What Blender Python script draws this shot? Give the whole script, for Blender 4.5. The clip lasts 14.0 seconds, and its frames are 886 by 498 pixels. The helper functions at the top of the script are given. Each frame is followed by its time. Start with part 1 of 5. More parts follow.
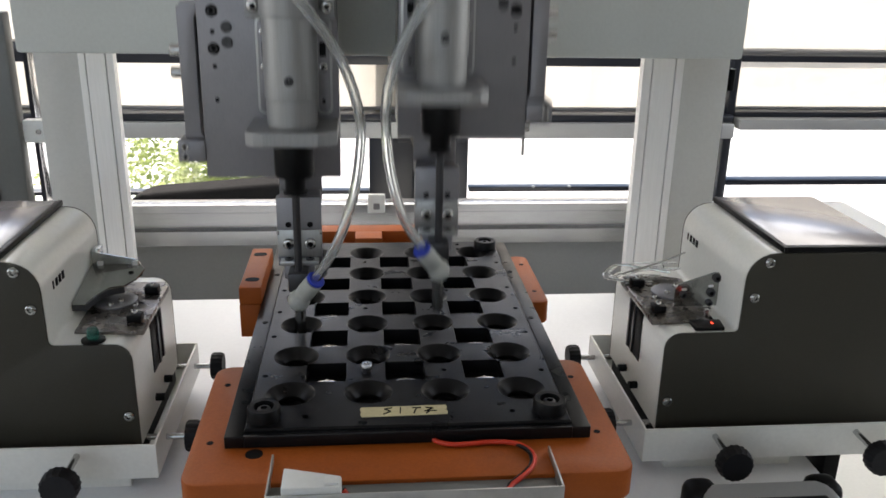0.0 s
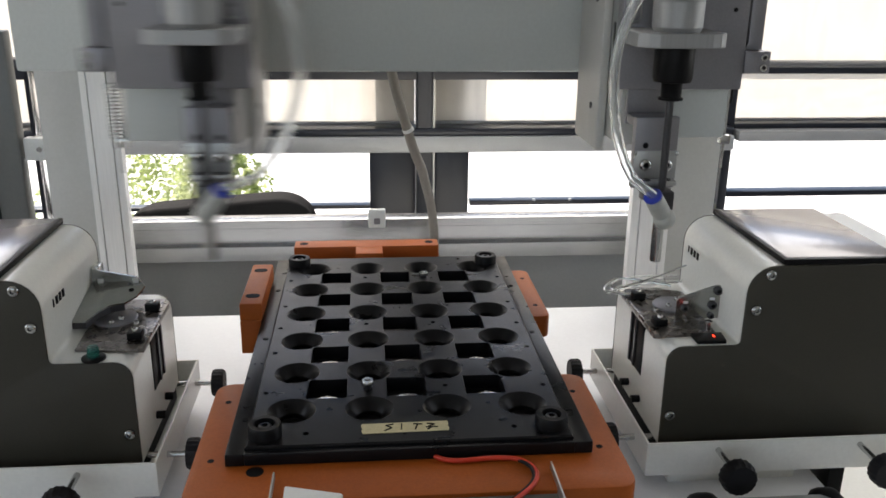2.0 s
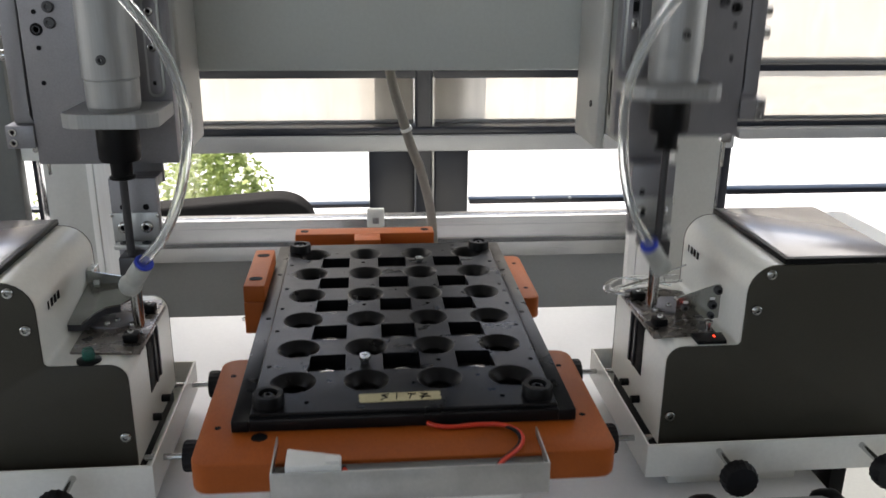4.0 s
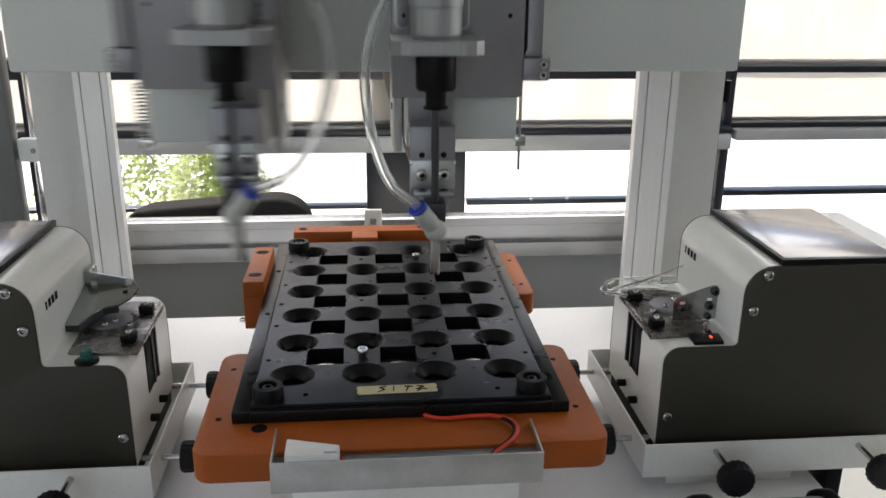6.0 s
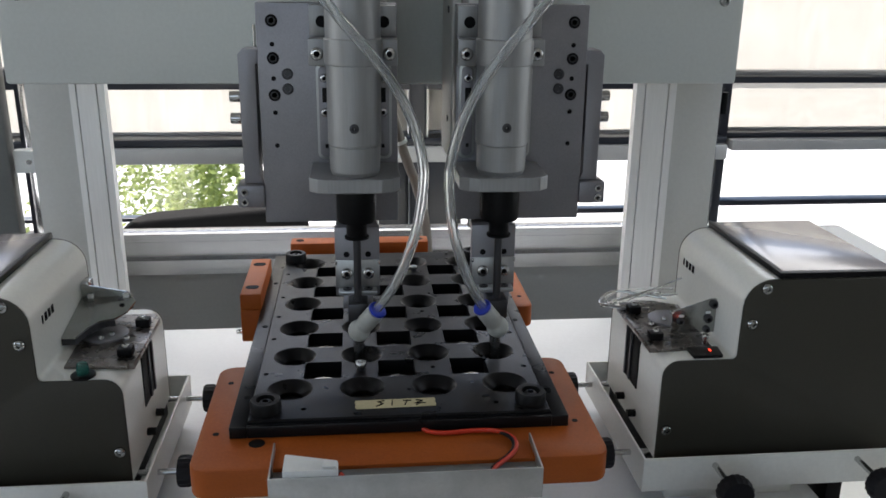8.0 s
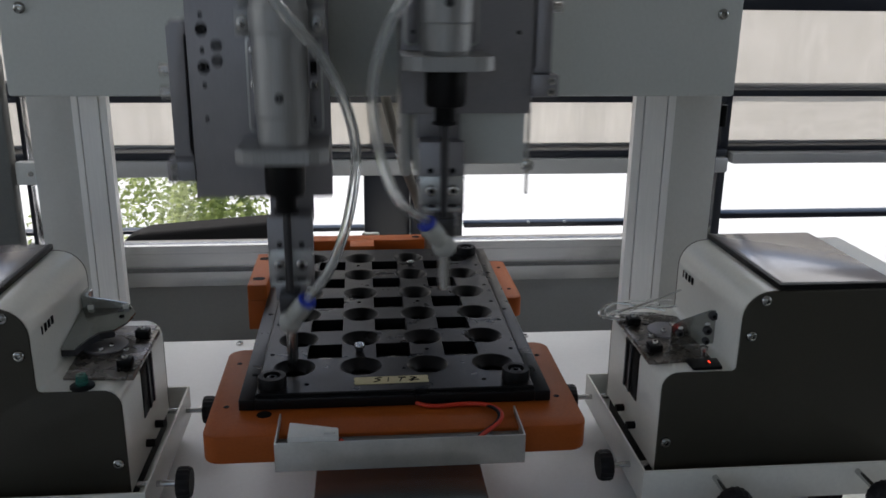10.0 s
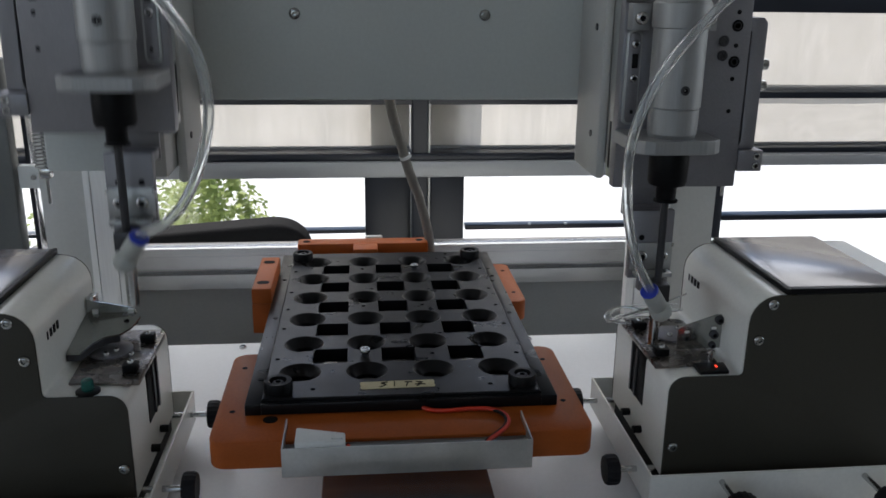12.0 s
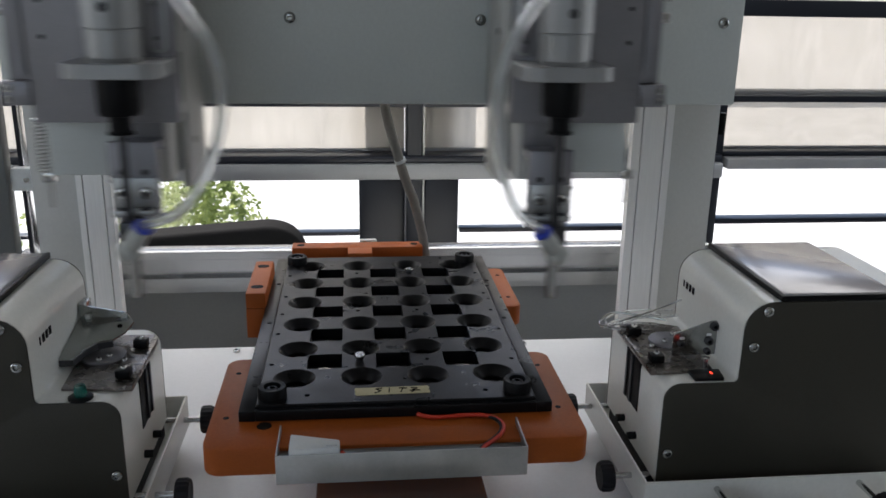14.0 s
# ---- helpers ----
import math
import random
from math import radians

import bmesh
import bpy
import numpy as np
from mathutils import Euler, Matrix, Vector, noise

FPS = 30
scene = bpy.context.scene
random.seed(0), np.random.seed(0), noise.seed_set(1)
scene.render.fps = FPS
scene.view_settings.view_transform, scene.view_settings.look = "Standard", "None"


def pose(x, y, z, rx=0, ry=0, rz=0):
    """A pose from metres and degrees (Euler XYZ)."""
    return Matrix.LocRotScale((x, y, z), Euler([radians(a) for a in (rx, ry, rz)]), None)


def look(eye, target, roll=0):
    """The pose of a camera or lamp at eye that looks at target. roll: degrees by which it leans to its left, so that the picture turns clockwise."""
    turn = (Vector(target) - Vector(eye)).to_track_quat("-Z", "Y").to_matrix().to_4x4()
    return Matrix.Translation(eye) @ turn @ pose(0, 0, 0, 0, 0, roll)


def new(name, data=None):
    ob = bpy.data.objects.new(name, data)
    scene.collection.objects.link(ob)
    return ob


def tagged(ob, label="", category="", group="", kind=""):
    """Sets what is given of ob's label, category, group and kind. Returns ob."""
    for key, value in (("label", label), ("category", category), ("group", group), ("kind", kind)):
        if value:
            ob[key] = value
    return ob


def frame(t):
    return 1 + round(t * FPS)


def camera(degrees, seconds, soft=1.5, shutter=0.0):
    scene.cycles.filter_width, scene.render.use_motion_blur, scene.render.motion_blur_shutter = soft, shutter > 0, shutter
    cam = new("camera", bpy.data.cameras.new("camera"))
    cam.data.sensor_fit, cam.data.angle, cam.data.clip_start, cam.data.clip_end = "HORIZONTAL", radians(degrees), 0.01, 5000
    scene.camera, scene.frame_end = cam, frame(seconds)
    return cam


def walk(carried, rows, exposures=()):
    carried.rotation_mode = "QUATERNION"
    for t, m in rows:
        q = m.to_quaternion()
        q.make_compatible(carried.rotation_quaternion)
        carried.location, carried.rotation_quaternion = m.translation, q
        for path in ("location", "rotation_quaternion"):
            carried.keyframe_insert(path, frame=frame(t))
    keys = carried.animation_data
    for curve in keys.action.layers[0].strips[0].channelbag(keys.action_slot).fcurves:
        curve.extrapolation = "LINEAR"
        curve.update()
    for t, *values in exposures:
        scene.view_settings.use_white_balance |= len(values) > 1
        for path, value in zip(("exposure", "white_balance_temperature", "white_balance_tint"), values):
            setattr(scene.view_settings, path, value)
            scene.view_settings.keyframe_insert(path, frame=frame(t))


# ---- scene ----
cam = camera(54.7, 14.0, soft=1.6, shutter=0.5)
PATH = [
    (0, (-0.027, -0.663, 0.438), (0.152, 1.214, -0.229), 1.2),
    (0.5, (-0.027, -0.663, 0.436), (0.148, 1.22, -0.215), 1.1),
    (1, (-0.024, -0.665, 0.438), (0.149, 1.221, -0.205), 0.9),
    (1.5, (-0.022, -0.663, 0.437), (0.152, 1.224, -0.203), 0.8),
    (2, (-0.026, -0.662, 0.439), (0.15, 1.226, -0.199), 0.7),
    (2.5, (-0.024, -0.662, 0.439), (0.148, 1.226, -0.2), 0.7),
    (3, (-0.023, -0.66, 0.44), (0.144, 1.226, -0.204), 0.5),
    (5.5, (-0.024, -0.656, 0.437), (0.16, 1.231, -0.201), 0.6),
    (6, (-0.024, -0.658, 0.439), (0.157, 1.228, -0.2), 0.6),
    (6.5, (-0.027, -0.657, 0.439), (0.162, 1.23, -0.197), 0.7),
    (7, (-0.021, -0.657, 0.438), (0.154, 1.233, -0.192), 0.5),
    (7.5, (-0.025, -0.658, 0.439), (0.163, 1.235, -0.179), 0.7),
    (8, (-0.026, -0.655, 0.442), (0.166, 1.237, -0.179), 0.7),
    (10.5, (-0.024, -0.657, 0.441), (0.164, 1.246, -0.147), 0.7),
    (11, (-0.032, -0.654, 0.441), (0.176, 1.246, -0.149), 0.9),
    (11.5, (-0.027, -0.655, 0.442), (0.159, 1.248, -0.144), 0.6),
    (12, (-0.03, -0.654, 0.443), (0.162, 1.247, -0.146), 0.7),
    (12.5, (-0.026, -0.654, 0.445), (0.159, 1.249, -0.143), 0.6),
    (13, (-0.029, -0.651, 0.442), (0.165, 1.254, -0.137), 0.7),
    (13.5, (-0.028, -0.651, 0.444), (0.174, 1.251, -0.14), 0.9),
    (14, (-0.031, -0.651, 0.446), (0.176, 1.25, -0.141), 1.0),
]
EXPOSURES = [(0, 1.71, 6700, 13), (2.0, 1.65, 6700, 13), (2.5, 1.5, 6700, 13), (3.2, 1.52, 6700, 13), (5.5, 1.6, 6700, 13), (7.0, 1.55, 6600, 13), (7.5, 1.25, 6450, 13), (8.0, 1.46, 6350, 12), (8.2, 1.46, 6350, 12), (9.6, 0.8, 6300, 13), (10.5, 0.55, 6250, 13), (11.0, 0.9, 6200, 12), (12.5, 0.85, 6150, 12), (13.0, 1.05, 6200, 13), (13.5, 1.47, 6200, 13), (14, 1.05, 6300, 13)]
walk(cam, [(t, look(eye, target, roll)) for t, eye, target, roll in PATH], EXPOSURES)

# ---- world and light ----
world = bpy.data.worlds.new("sky")
scene.world = world
world.use_nodes = True
wn = world.node_tree
sky = wn.nodes.new("ShaderNodeTexSky")
sky.sky_type, sky.sun_disc = "NISHITA", False
sky.sun_elevation, sky.sun_rotation = radians(53), radians(-42)
wn.links.new(sky.outputs[0], wn.nodes["Background"].inputs[0])
wn.nodes["Background"].inputs[1].default_value = 0.10


def lamp(name, kind, m, energy, colour, **more):
    data = bpy.data.lights.new(name, kind)
    data.energy, data.color = energy, colour
    if kind == "SUN":
        data.angle = more["angle"]
    else:
        data.shape, data.size, data.size_y = "RECTANGLE", more["w"], more["h"]
    ob = new(name, data)
    ob.matrix_basis = m
    return ob


# the sun stands high behind the window wall
lamp("sun", "SUN", look((-4, 4.5, 8), (0, 0, 0)), 4.5, (1.0, 0.95, 0.87), angle=radians(0.6))
# sky light through the upper panes of the window wall, above the blinds
lamp("window_sky_back", "AREA", look((0, 1.16, 1.22), (0, -0.1, 0.0)), 15, (1.0, 0.98, 0.935), w=3.6, h=0.8)
# sky light through the windows of the two side walls
lamp("window_sky_left", "AREA", look((-2.9, -0.7, 0.9), (0, -0.1, 0.2)), 5.0, (1.0, 0.98, 0.935), w=2.1, h=1.3)
lamp("window_sky_right", "AREA", look((2.9, 0.0, 0.9), (0, 0.0, 0.2)), 4.5, (1.0, 0.98, 0.935), w=1.9, h=1.3)
# added fill for the front faces, set in an invented opening behind the camera
lamp("rear_fill", "AREA", look((-1.0, -2.9, 0.95), (0, 0, 0.3)), 1.5, (1.0, 0.99, 0.95), w=1.9, h=1.2)


# ---- materials ----
def material(name, colour, rough=0.5, metal=0.0, grain=0.0, grain_scale=300.0, stain=0.0, stain_scale=12.0, bump=0.0,
             bump_scale=400.0, stretch=(1, 1, 1), coat=0.0, spec=0.5, transmission=0.0, ior=1.45, rough_var=0.0, per_object=0.0):
    m = bpy.data.materials.new(name)
    m.use_nodes = True
    nt = m.node_tree
    b = nt.nodes["Principled BSDF"]
    b.inputs["Roughness"].default_value = rough
    b.inputs["Metallic"].default_value = metal
    b.inputs["Coat Weight"].default_value = coat
    b.inputs["Coat Roughness"].default_value = 0.15
    b.inputs["Specular IOR Level"].default_value = spec
    b.inputs["Transmission Weight"].default_value = transmission
    b.inputs["IOR"].default_value = ior
    tex = nt.nodes.new("ShaderNodeTexCoord")
    mp = nt.nodes.new("ShaderNodeMapping")
    mp.inputs["Scale"].default_value = stretch
    nt.links.new(tex.outputs["Object"], mp.inputs[0])

    def noise_at(scale, detail):
        n = nt.nodes.new("ShaderNodeTexNoise")
        n.inputs["Scale"].default_value, n.inputs["Detail"].default_value = scale, detail
        nt.links.new(mp.outputs[0], n.inputs["Vector"])
        return n.outputs["Fac"]

    def vary(colour_socket, fac, amount):
        mix = nt.nodes.new("ShaderNodeMix")
        mix.data_type, mix.blend_type = "RGBA", "MULTIPLY"
        ramp = nt.nodes.new("ShaderNodeMapRange")
        ramp.inputs["From Min"].default_value, ramp.inputs["From Max"].default_value = 0.3, 0.7
        ramp.inputs["To Min"].default_value, ramp.inputs["To Max"].default_value = 1 - amount, 1 + amount * 0.4
        nt.links.new(fac, ramp.inputs["Value"])
        mix.inputs["Factor"].default_value = 1.0
        nt.links.new(colour_socket, mix.inputs["A"])
        nt.links.new(ramp.outputs[0], mix.inputs["B"])
        return mix.outputs["Result"]

    rgb = nt.nodes.new("ShaderNodeRGB")
    rgb.outputs[0].default_value = (*colour, 1)
    out = rgb.outputs[0]
    if grain:
        out = vary(out, noise_at(grain_scale, 4), grain)
    if stain:
        out = vary(out, noise_at(stain_scale, 5), stain)
    if per_object:
        info = nt.nodes.new("ShaderNodeObjectInfo")
        out = vary(out, info.outputs["Random"], per_object)
    nt.links.new(out, b.inputs["Base Color"])
    if rough_var:
        r = nt.nodes.new("ShaderNodeMapRange")
        r.inputs["To Min"].default_value, r.inputs["To Max"].default_value = max(0.02, rough - rough_var), min(1, rough + rough_var)
        nt.links.new(noise_at(stain_scale * 2.3 if stain else 30, 4), r.inputs["Value"])
        nt.links.new(r.outputs[0], b.inputs["Roughness"])
    if bump:
        bp = nt.nodes.new("ShaderNodeBump")
        bp.inputs["Strength"].default_value, bp.inputs["Distance"].default_value = bump, 0.0006
        nt.links.new(noise_at(bump_scale, 3), bp.inputs["Height"])
        nt.links.new(bp.outputs[0], b.inputs["Normal"])
    return m


WHITE = material("white_powder_coat", (0.78, 0.78, 0.73), 0.30, coat=0.25, grain=0.04, stain=0.05, stain_scale=9, bump=0.12, bump_scale=900)
TABLE = material("white_table_laminate", (0.80, 0.81, 0.82), 0.42, grain=0.03, stain=0.06, stain_scale=5, rough_var=0.1)
GREY = material("grey_machine_paint", (0.58, 0.61, 0.59), 0.45, grain=0.04, stain=0.06, stain_scale=5, bump=0.15, bump_scale=1200)
COLUMN = material("light_grey_column_paint", (0.56, 0.565, 0.545), 0.45, grain=0.04, stain=0.05, stain_scale=6, bump=0.1, bump_scale=1200)
ALU = material("clear_anodised_aluminium", (0.46, 0.47, 0.47), 0.38, 0.9, grain=0.06, grain_scale=700, stretch=(1, 1, 0.05), rough_var=0.08, stain=0.05)
ALU_RAIL = material("extruded_aluminium", (0.56, 0.57, 0.58), 0.24, 0.9, grain=0.06, grain_scale=600, stretch=(0.04, 1, 1), rough_var=0.08, stain=0.06)
DRIVER = material("matte_anodised_driver", (0.335, 0.34, 0.34), 0.5, 0.75, grain=0.06, grain_scale=700, stretch=(1, 1, 0.05), rough_var=0.08, stain=0.06, stain_scale=30)
PLATE = material("grey_anodised_plate", (0.27, 0.265, 0.283), 0.48, 0.75, grain=0.08, grain_scale=900, stain=0.08, stain_scale=25, rough_var=0.08)
POST = material("satin_extrusion", (0.86, 0.86, 0.85), 0.32, 0.15, grain=0.05, grain_scale=700, stretch=(1, 1, 0.05), rough_var=0.08, stain=0.05)
POLISHED = material("polished_guard_steel", (0.38, 0.39, 0.38), 0.16, 1.0, grain=0.08, grain_scale=500, stain=0.15, stain_scale=40, rough_var=0.06)
STEEL = material("bright_steel", (0.55, 0.55, 0.54), 0.22, 1.0, grain=0.06, grain_scale=900, rough_var=0.1, stain=0.08, stain_scale=60)
DARK_STEEL = material("dark_bit_steel", (0.07, 0.07, 0.075), 0.38, 0.9, grain=0.1, grain_scale=900)
BLACK = material("black_plastic", (0.005, 0.005, 0.0055), 0.42, spec=0.16, grain=0.15, grain_scale=900, bump=0.1, bump_scale=1500)
TRAY = material("black_anodised_tray", (0.0068, 0.0068, 0.0077), 0.31, spec=0.25, grain=0.2, grain_scale=500, stain=0.25, stain_scale=22, bump=0.06, bump_scale=2500, rough_var=0.12)
ORANGE = material("orange_machined_resin", (0.35, 0.082, 0.0105), 0.5, spec=0.28, grain=0.12, grain_scale=500, stain=0.14, stain_scale=18, bump=0.2, bump_scale=900, stretch=(1, 1, 4))
TAUPE = material("taupe_side_panel", (0.046, 0.043, 0.033), 0.45, spec=0.3, grain=0.1, grain_scale=1200, stain=0.06, stain_scale=8, bump=0.2, bump_scale=1800)
LID = material("smoked_acrylic_lid", (0.29, 0.265, 0.28), 0.22, grain=0.02, stain=0.05, stain_scale=14, rough_var=0.05, coat=0.6)
RUBBER = material("black_knob_rubber", (0.010, 0.010, 0.012), 0.55, spec=0.3, grain=0.15, bump=0.25, bump_scale=1500)
FITTING = material("grey_fitting_plastic", (0.40, 0.41, 0.38), 0.42, grain=0.05, stain=0.08, stain_scale=60)
BLUE = material("blue_collar_plastic", (0.02, 0.045, 0.40), 0.35, grain=0.05)
TUBE = material("clear_air_tube", (0.93, 0.95, 0.95), 0.08, transmission=0.93, ior=1.38)
RED = material("red_wire_sheath", (0.52, 0.035, 0.012), 0.4, grain=0.06)
NYLON = material("white_nylon", (0.72, 0.74, 0.73), 0.4, grain=0.04, transmission=0.12)
TAPE = material("masking_tape", (0.56, 0.50, 0.30), 0.7, grain=0.12, grain_scale=900, stain=0.1, stain_scale=90)
# black for print, and painted where the shade inside holes and sockets would be
INK_AND_HOLES = material("ink_and_hole_black", (0.006, 0.006, 0.007), 0.7, spec=0.12)
GREEN = material("green_button", (0.02, 0.20, 0.16), 0.12, transmission=0.6)
SLATE = material("tarnished_steel_plate", (0.19, 0.17, 0.155), 0.28, 0.85, grain=0.08, grain_scale=600, stain=0.2, stain_scale=50, rough_var=0.1)
# paint of the door; on the wire holder's floor it stands for shade
DOOR_AND_SHADE = material("dark_grey_door_and_holder_shade", (0.13, 0.135, 0.13), 0.35, grain=0.05, stain=0.12, stain_scale=6)
SHEET = material("mottled_aluminium_sheet", (0.50, 0.50, 0.485), 0.36, 0.85, grain=0.05, grain_scale=500, stain=0.14, stain_scale=45, rough_var=0.1)
EDGE = material("bright_drawn_aluminium", (0.86, 0.86, 0.87), 0.17, 0.95, grain=0.04, grain_scale=700, stretch=(1, 1, 0.05), rough_var=0.05, stain=0.05)
FRAME_DARK = material("dark_window_frame", (0.014, 0.017, 0.026), 0.32, 0.1, grain=0.1, stain=0.15, stain_scale=6)
FRAME_GREY = material("grey_window_transom", (0.35, 0.36, 0.37), 0.45, 0.3, grain=0.05, stain=0.08)
WALL = material("white_wall_paint", (0.40, 0.395, 0.375), 0.7, grain=0.04, stain=0.06, stain_scale=2)
FLOOR = material("grey_epoxy_floor", (0.30, 0.31, 0.32), 0.4, grain=0.06, stain=0.12, stain_scale=3)
PANEL = material("grey_back_panel", (0.33, 0.34, 0.34), 0.5, grain=0.04, stain=0.06, stain_scale=4)
CABLE = material("grey_brown_conduit", (0.22, 0.205, 0.18), 0.5, grain=0.1, bump=0.3, bump_scale=600)
CHAIR = material("black_chair_fabric", (0.009, 0.009, 0.010), 0.8, spec=0.1, grain=0.3, grain_scale=500, bump=0.4, bump_scale=900)
CONCRETE = material("pale_concrete", (0.62, 0.61, 0.58), 0.85, grain=0.08, grain_scale=20, stain=0.12, stain_scale=0.6)
BARK = material("bark", (0.12, 0.09, 0.06), 0.85, grain=0.3, grain_scale=30, bump=0.5, bump_scale=40)


def lit_through(name, dark, light, share, scale):
    """Thin stuff that lets light through: cloth or leaves."""
    m = bpy.data.materials.new(name)
    m.use_nodes = True
    nt = m.node_tree
    d = nt.nodes.new("ShaderNodeBsdfDiffuse")
    t = nt.nodes.new("ShaderNodeBsdfTranslucent")
    mix = nt.nodes.new("ShaderNodeMixShader")
    n = nt.nodes.new("ShaderNodeTexNoise")
    n.inputs["Scale"].default_value, n.inputs["Detail"].default_value = scale, 5
    ramp = nt.nodes.new("ShaderNodeValToRGB")
    ramp.color_ramp.elements[0].position, ramp.color_ramp.elements[0].color = 0.3, (*dark, 1)
    ramp.color_ramp.elements[1].position, ramp.color_ramp.elements[1].color = 0.7, (*light, 1)
    nt.links.new(n.outputs["Fac"], ramp.inputs[0])
    nt.links.new(ramp.outputs[0], d.inputs[0])
    nt.links.new(ramp.outputs[0], t.inputs[0])
    mix.inputs[0].default_value = share
    nt.links.new(d.outputs[0], mix.inputs[1])
    nt.links.new(t.outputs[0], mix.inputs[2])
    nt.links.new(mix.outputs[0], nt.nodes["Material Output"].inputs[0])
    return m


def glow_material(name, colour, strength):
    m = material(name, (0.02, 0.01, 0.01), 0.3)
    b = m.node_tree.nodes["Principled BSDF"]
    b.inputs["Emission Color"].default_value = (*colour, 1)
    b.inputs["Emission Strength"].default_value = strength
    return m


def glass_material():
    m = bpy.data.materials.new("window_glass")
    m.use_nodes = True
    nt = m.node_tree
    t = nt.nodes.new("ShaderNodeBsdfTransparent")
    g = nt.nodes.new("ShaderNodeBsdfGlossy")
    g.inputs["Roughness"].default_value = 0.02
    mix = nt.nodes.new("ShaderNodeMixShader")
    fr = nt.nodes.new("ShaderNodeFresnel")
    nt.links.new(fr.outputs[0], mix.inputs[0])
    nt.links.new(t.outputs[0], mix.inputs[1])
    nt.links.new(g.outputs[0], mix.inputs[2])
    nt.links.new(mix.outputs[0], nt.nodes["Material Output"].inputs[0])
    return m


BLIND = lit_through("beige_roller_blind", (0.56, 0.525, 0.465), (0.64, 0.60, 0.54), 0.5, 5)
LEAF = lit_through("leaf_green", (0.24, 0.31, 0.10), (0.46, 0.49, 0.22), 0.5, 2.5)
LED, GLASS = glow_material("red_led", (1, 0.05, 0.02), 1.3), glass_material()


# ---- mesh helpers ----
def merge(bm, tmp):
    me = bpy.data.meshes.new("tmp")
    tmp.to_mesh(me)
    tmp.free()
    bm.from_mesh(me)
    bpy.data.meshes.remove(me)
    return bm


def box(x0, x1, y0, y1, z0, z1, bev=0.001, bm=None, seg=2):
    t = bmesh.new()
    bmesh.ops.create_cube(t, size=1)
    for v in t.verts:
        v.co = Vector(((x0 + x1) / 2 + v.co.x * (x1 - x0), (y0 + y1) / 2 + v.co.y * (y1 - y0), (z0 + z1) / 2 + v.co.z * (z1 - z0)))
    if bev:
        bmesh.ops.bevel(t, geom=t.edges[:], offset=bev, segments=seg, affect="EDGES", profile=0.5)
    bmesh.ops.recalc_face_normals(t, faces=t.faces[:])
    return merge(bm or bmesh.new(), t)


def rod(p0, p1, r, r2=None, seg=24, bev=0.0, bm=None):
    """A round bar from p0 to p1, tapering from r to r2."""
    p0, p1 = Vector(p0), Vector(p1)
    t = bmesh.new()
    bmesh.ops.create_cone(t, cap_ends=True, segments=seg, radius1=r, radius2=r if r2 is None else r2, depth=(p1 - p0).length)
    if bev:
        rims = [e for e in t.edges if any(len(f.verts) > 4 for f in e.link_faces)]
        bmesh.ops.bevel(t, geom=rims, offset=bev, segments=2, affect="EDGES", profile=0.5)
    turn = (p1 - p0).to_track_quat("Z", "Y").to_matrix().to_4x4()
    bmesh.ops.transform(t, matrix=Matrix.Translation((p0 + p1) / 2) @ turn, verts=t.verts[:])
    return merge(bm or bmesh.new(), t)


def prism(points, axis, a0, a1, bev=0.0, bm=None):
    """A flat outline drawn out along an axis: points are (y, z), (x, z) or (x, y)."""
    t = bmesh.new()

    def at(p, a):
        return {"x": (a, p[0], p[1]), "y": (p[0], a, p[1]), "z": (p[0], p[1], a)}[axis]

    lo = [t.verts.new(at(p, a0)) for p in points]
    hi = [t.verts.new(at(p, a1)) for p in points]
    t.faces.new(lo)
    t.faces.new(hi)
    for i in range(len(points)):
        j = (i + 1) % len(points)
        t.faces.new((lo[i], lo[j], hi[j], hi[i]))
    bmesh.ops.recalc_face_normals(t, faces=t.faces[:])
    if bev:
        rims = [e for e in t.edges if any(len(f.verts) > 4 for f in e.link_faces)] if len(points) > 4 else t.edges[:]
        bmesh.ops.bevel(t, geom=rims, offset=bev, segments=2, affect="EDGES", profile=0.5)
    return merge(bm or bmesh.new(), t)


def lathe(profile, centre, axis="z", seg=32, bm=None):
    """A turned shape: profile rows are (radius, height)."""
    t = bmesh.new()
    rings = []
    for r, h in profile:
        ring = []
        for k in range(seg):
            a = 2 * math.pi * k / seg
            c, s = r * math.cos(a), r * math.sin(a)
            p = {"z": (c, s, h), "x": (h, c, s), "y": (c, h, s)}[axis]
            ring.append(t.verts.new(Vector(centre) + Vector(p)))
        rings.append(ring)
    for a, b in zip(rings, rings[1:]):
        for k in range(seg):
            t.faces.new((a[k], a[(k + 1) % seg], b[(k + 1) % seg], b[k]))
    t.faces.new(rings[0])
    t.faces.new(rings[-1])
    bmesh.ops.recalc_face_normals(t, faces=t.faces[:])
    return merge(bm or bmesh.new(), t)


def smooth_line(points, steps=8):
    """Points on a smooth curve through the given ones."""
    pts = [Vector(p) for p in points]
    ext = [2 * pts[0] - pts[1], *pts, 2 * pts[-1] - pts[-2]]
    out = []
    for i in range(1, len(ext) - 2):
        a, b, c, d = ext[i - 1:i + 3]
        for k in range(steps):
            u = k / steps
            out.append(0.5 * (2 * b + (c - a) * u + (2 * a - 5 * b + 4 * c - d) * u * u + (3 * b - a - 3 * c + d) * u ** 3))
    return out + [pts[-1]]


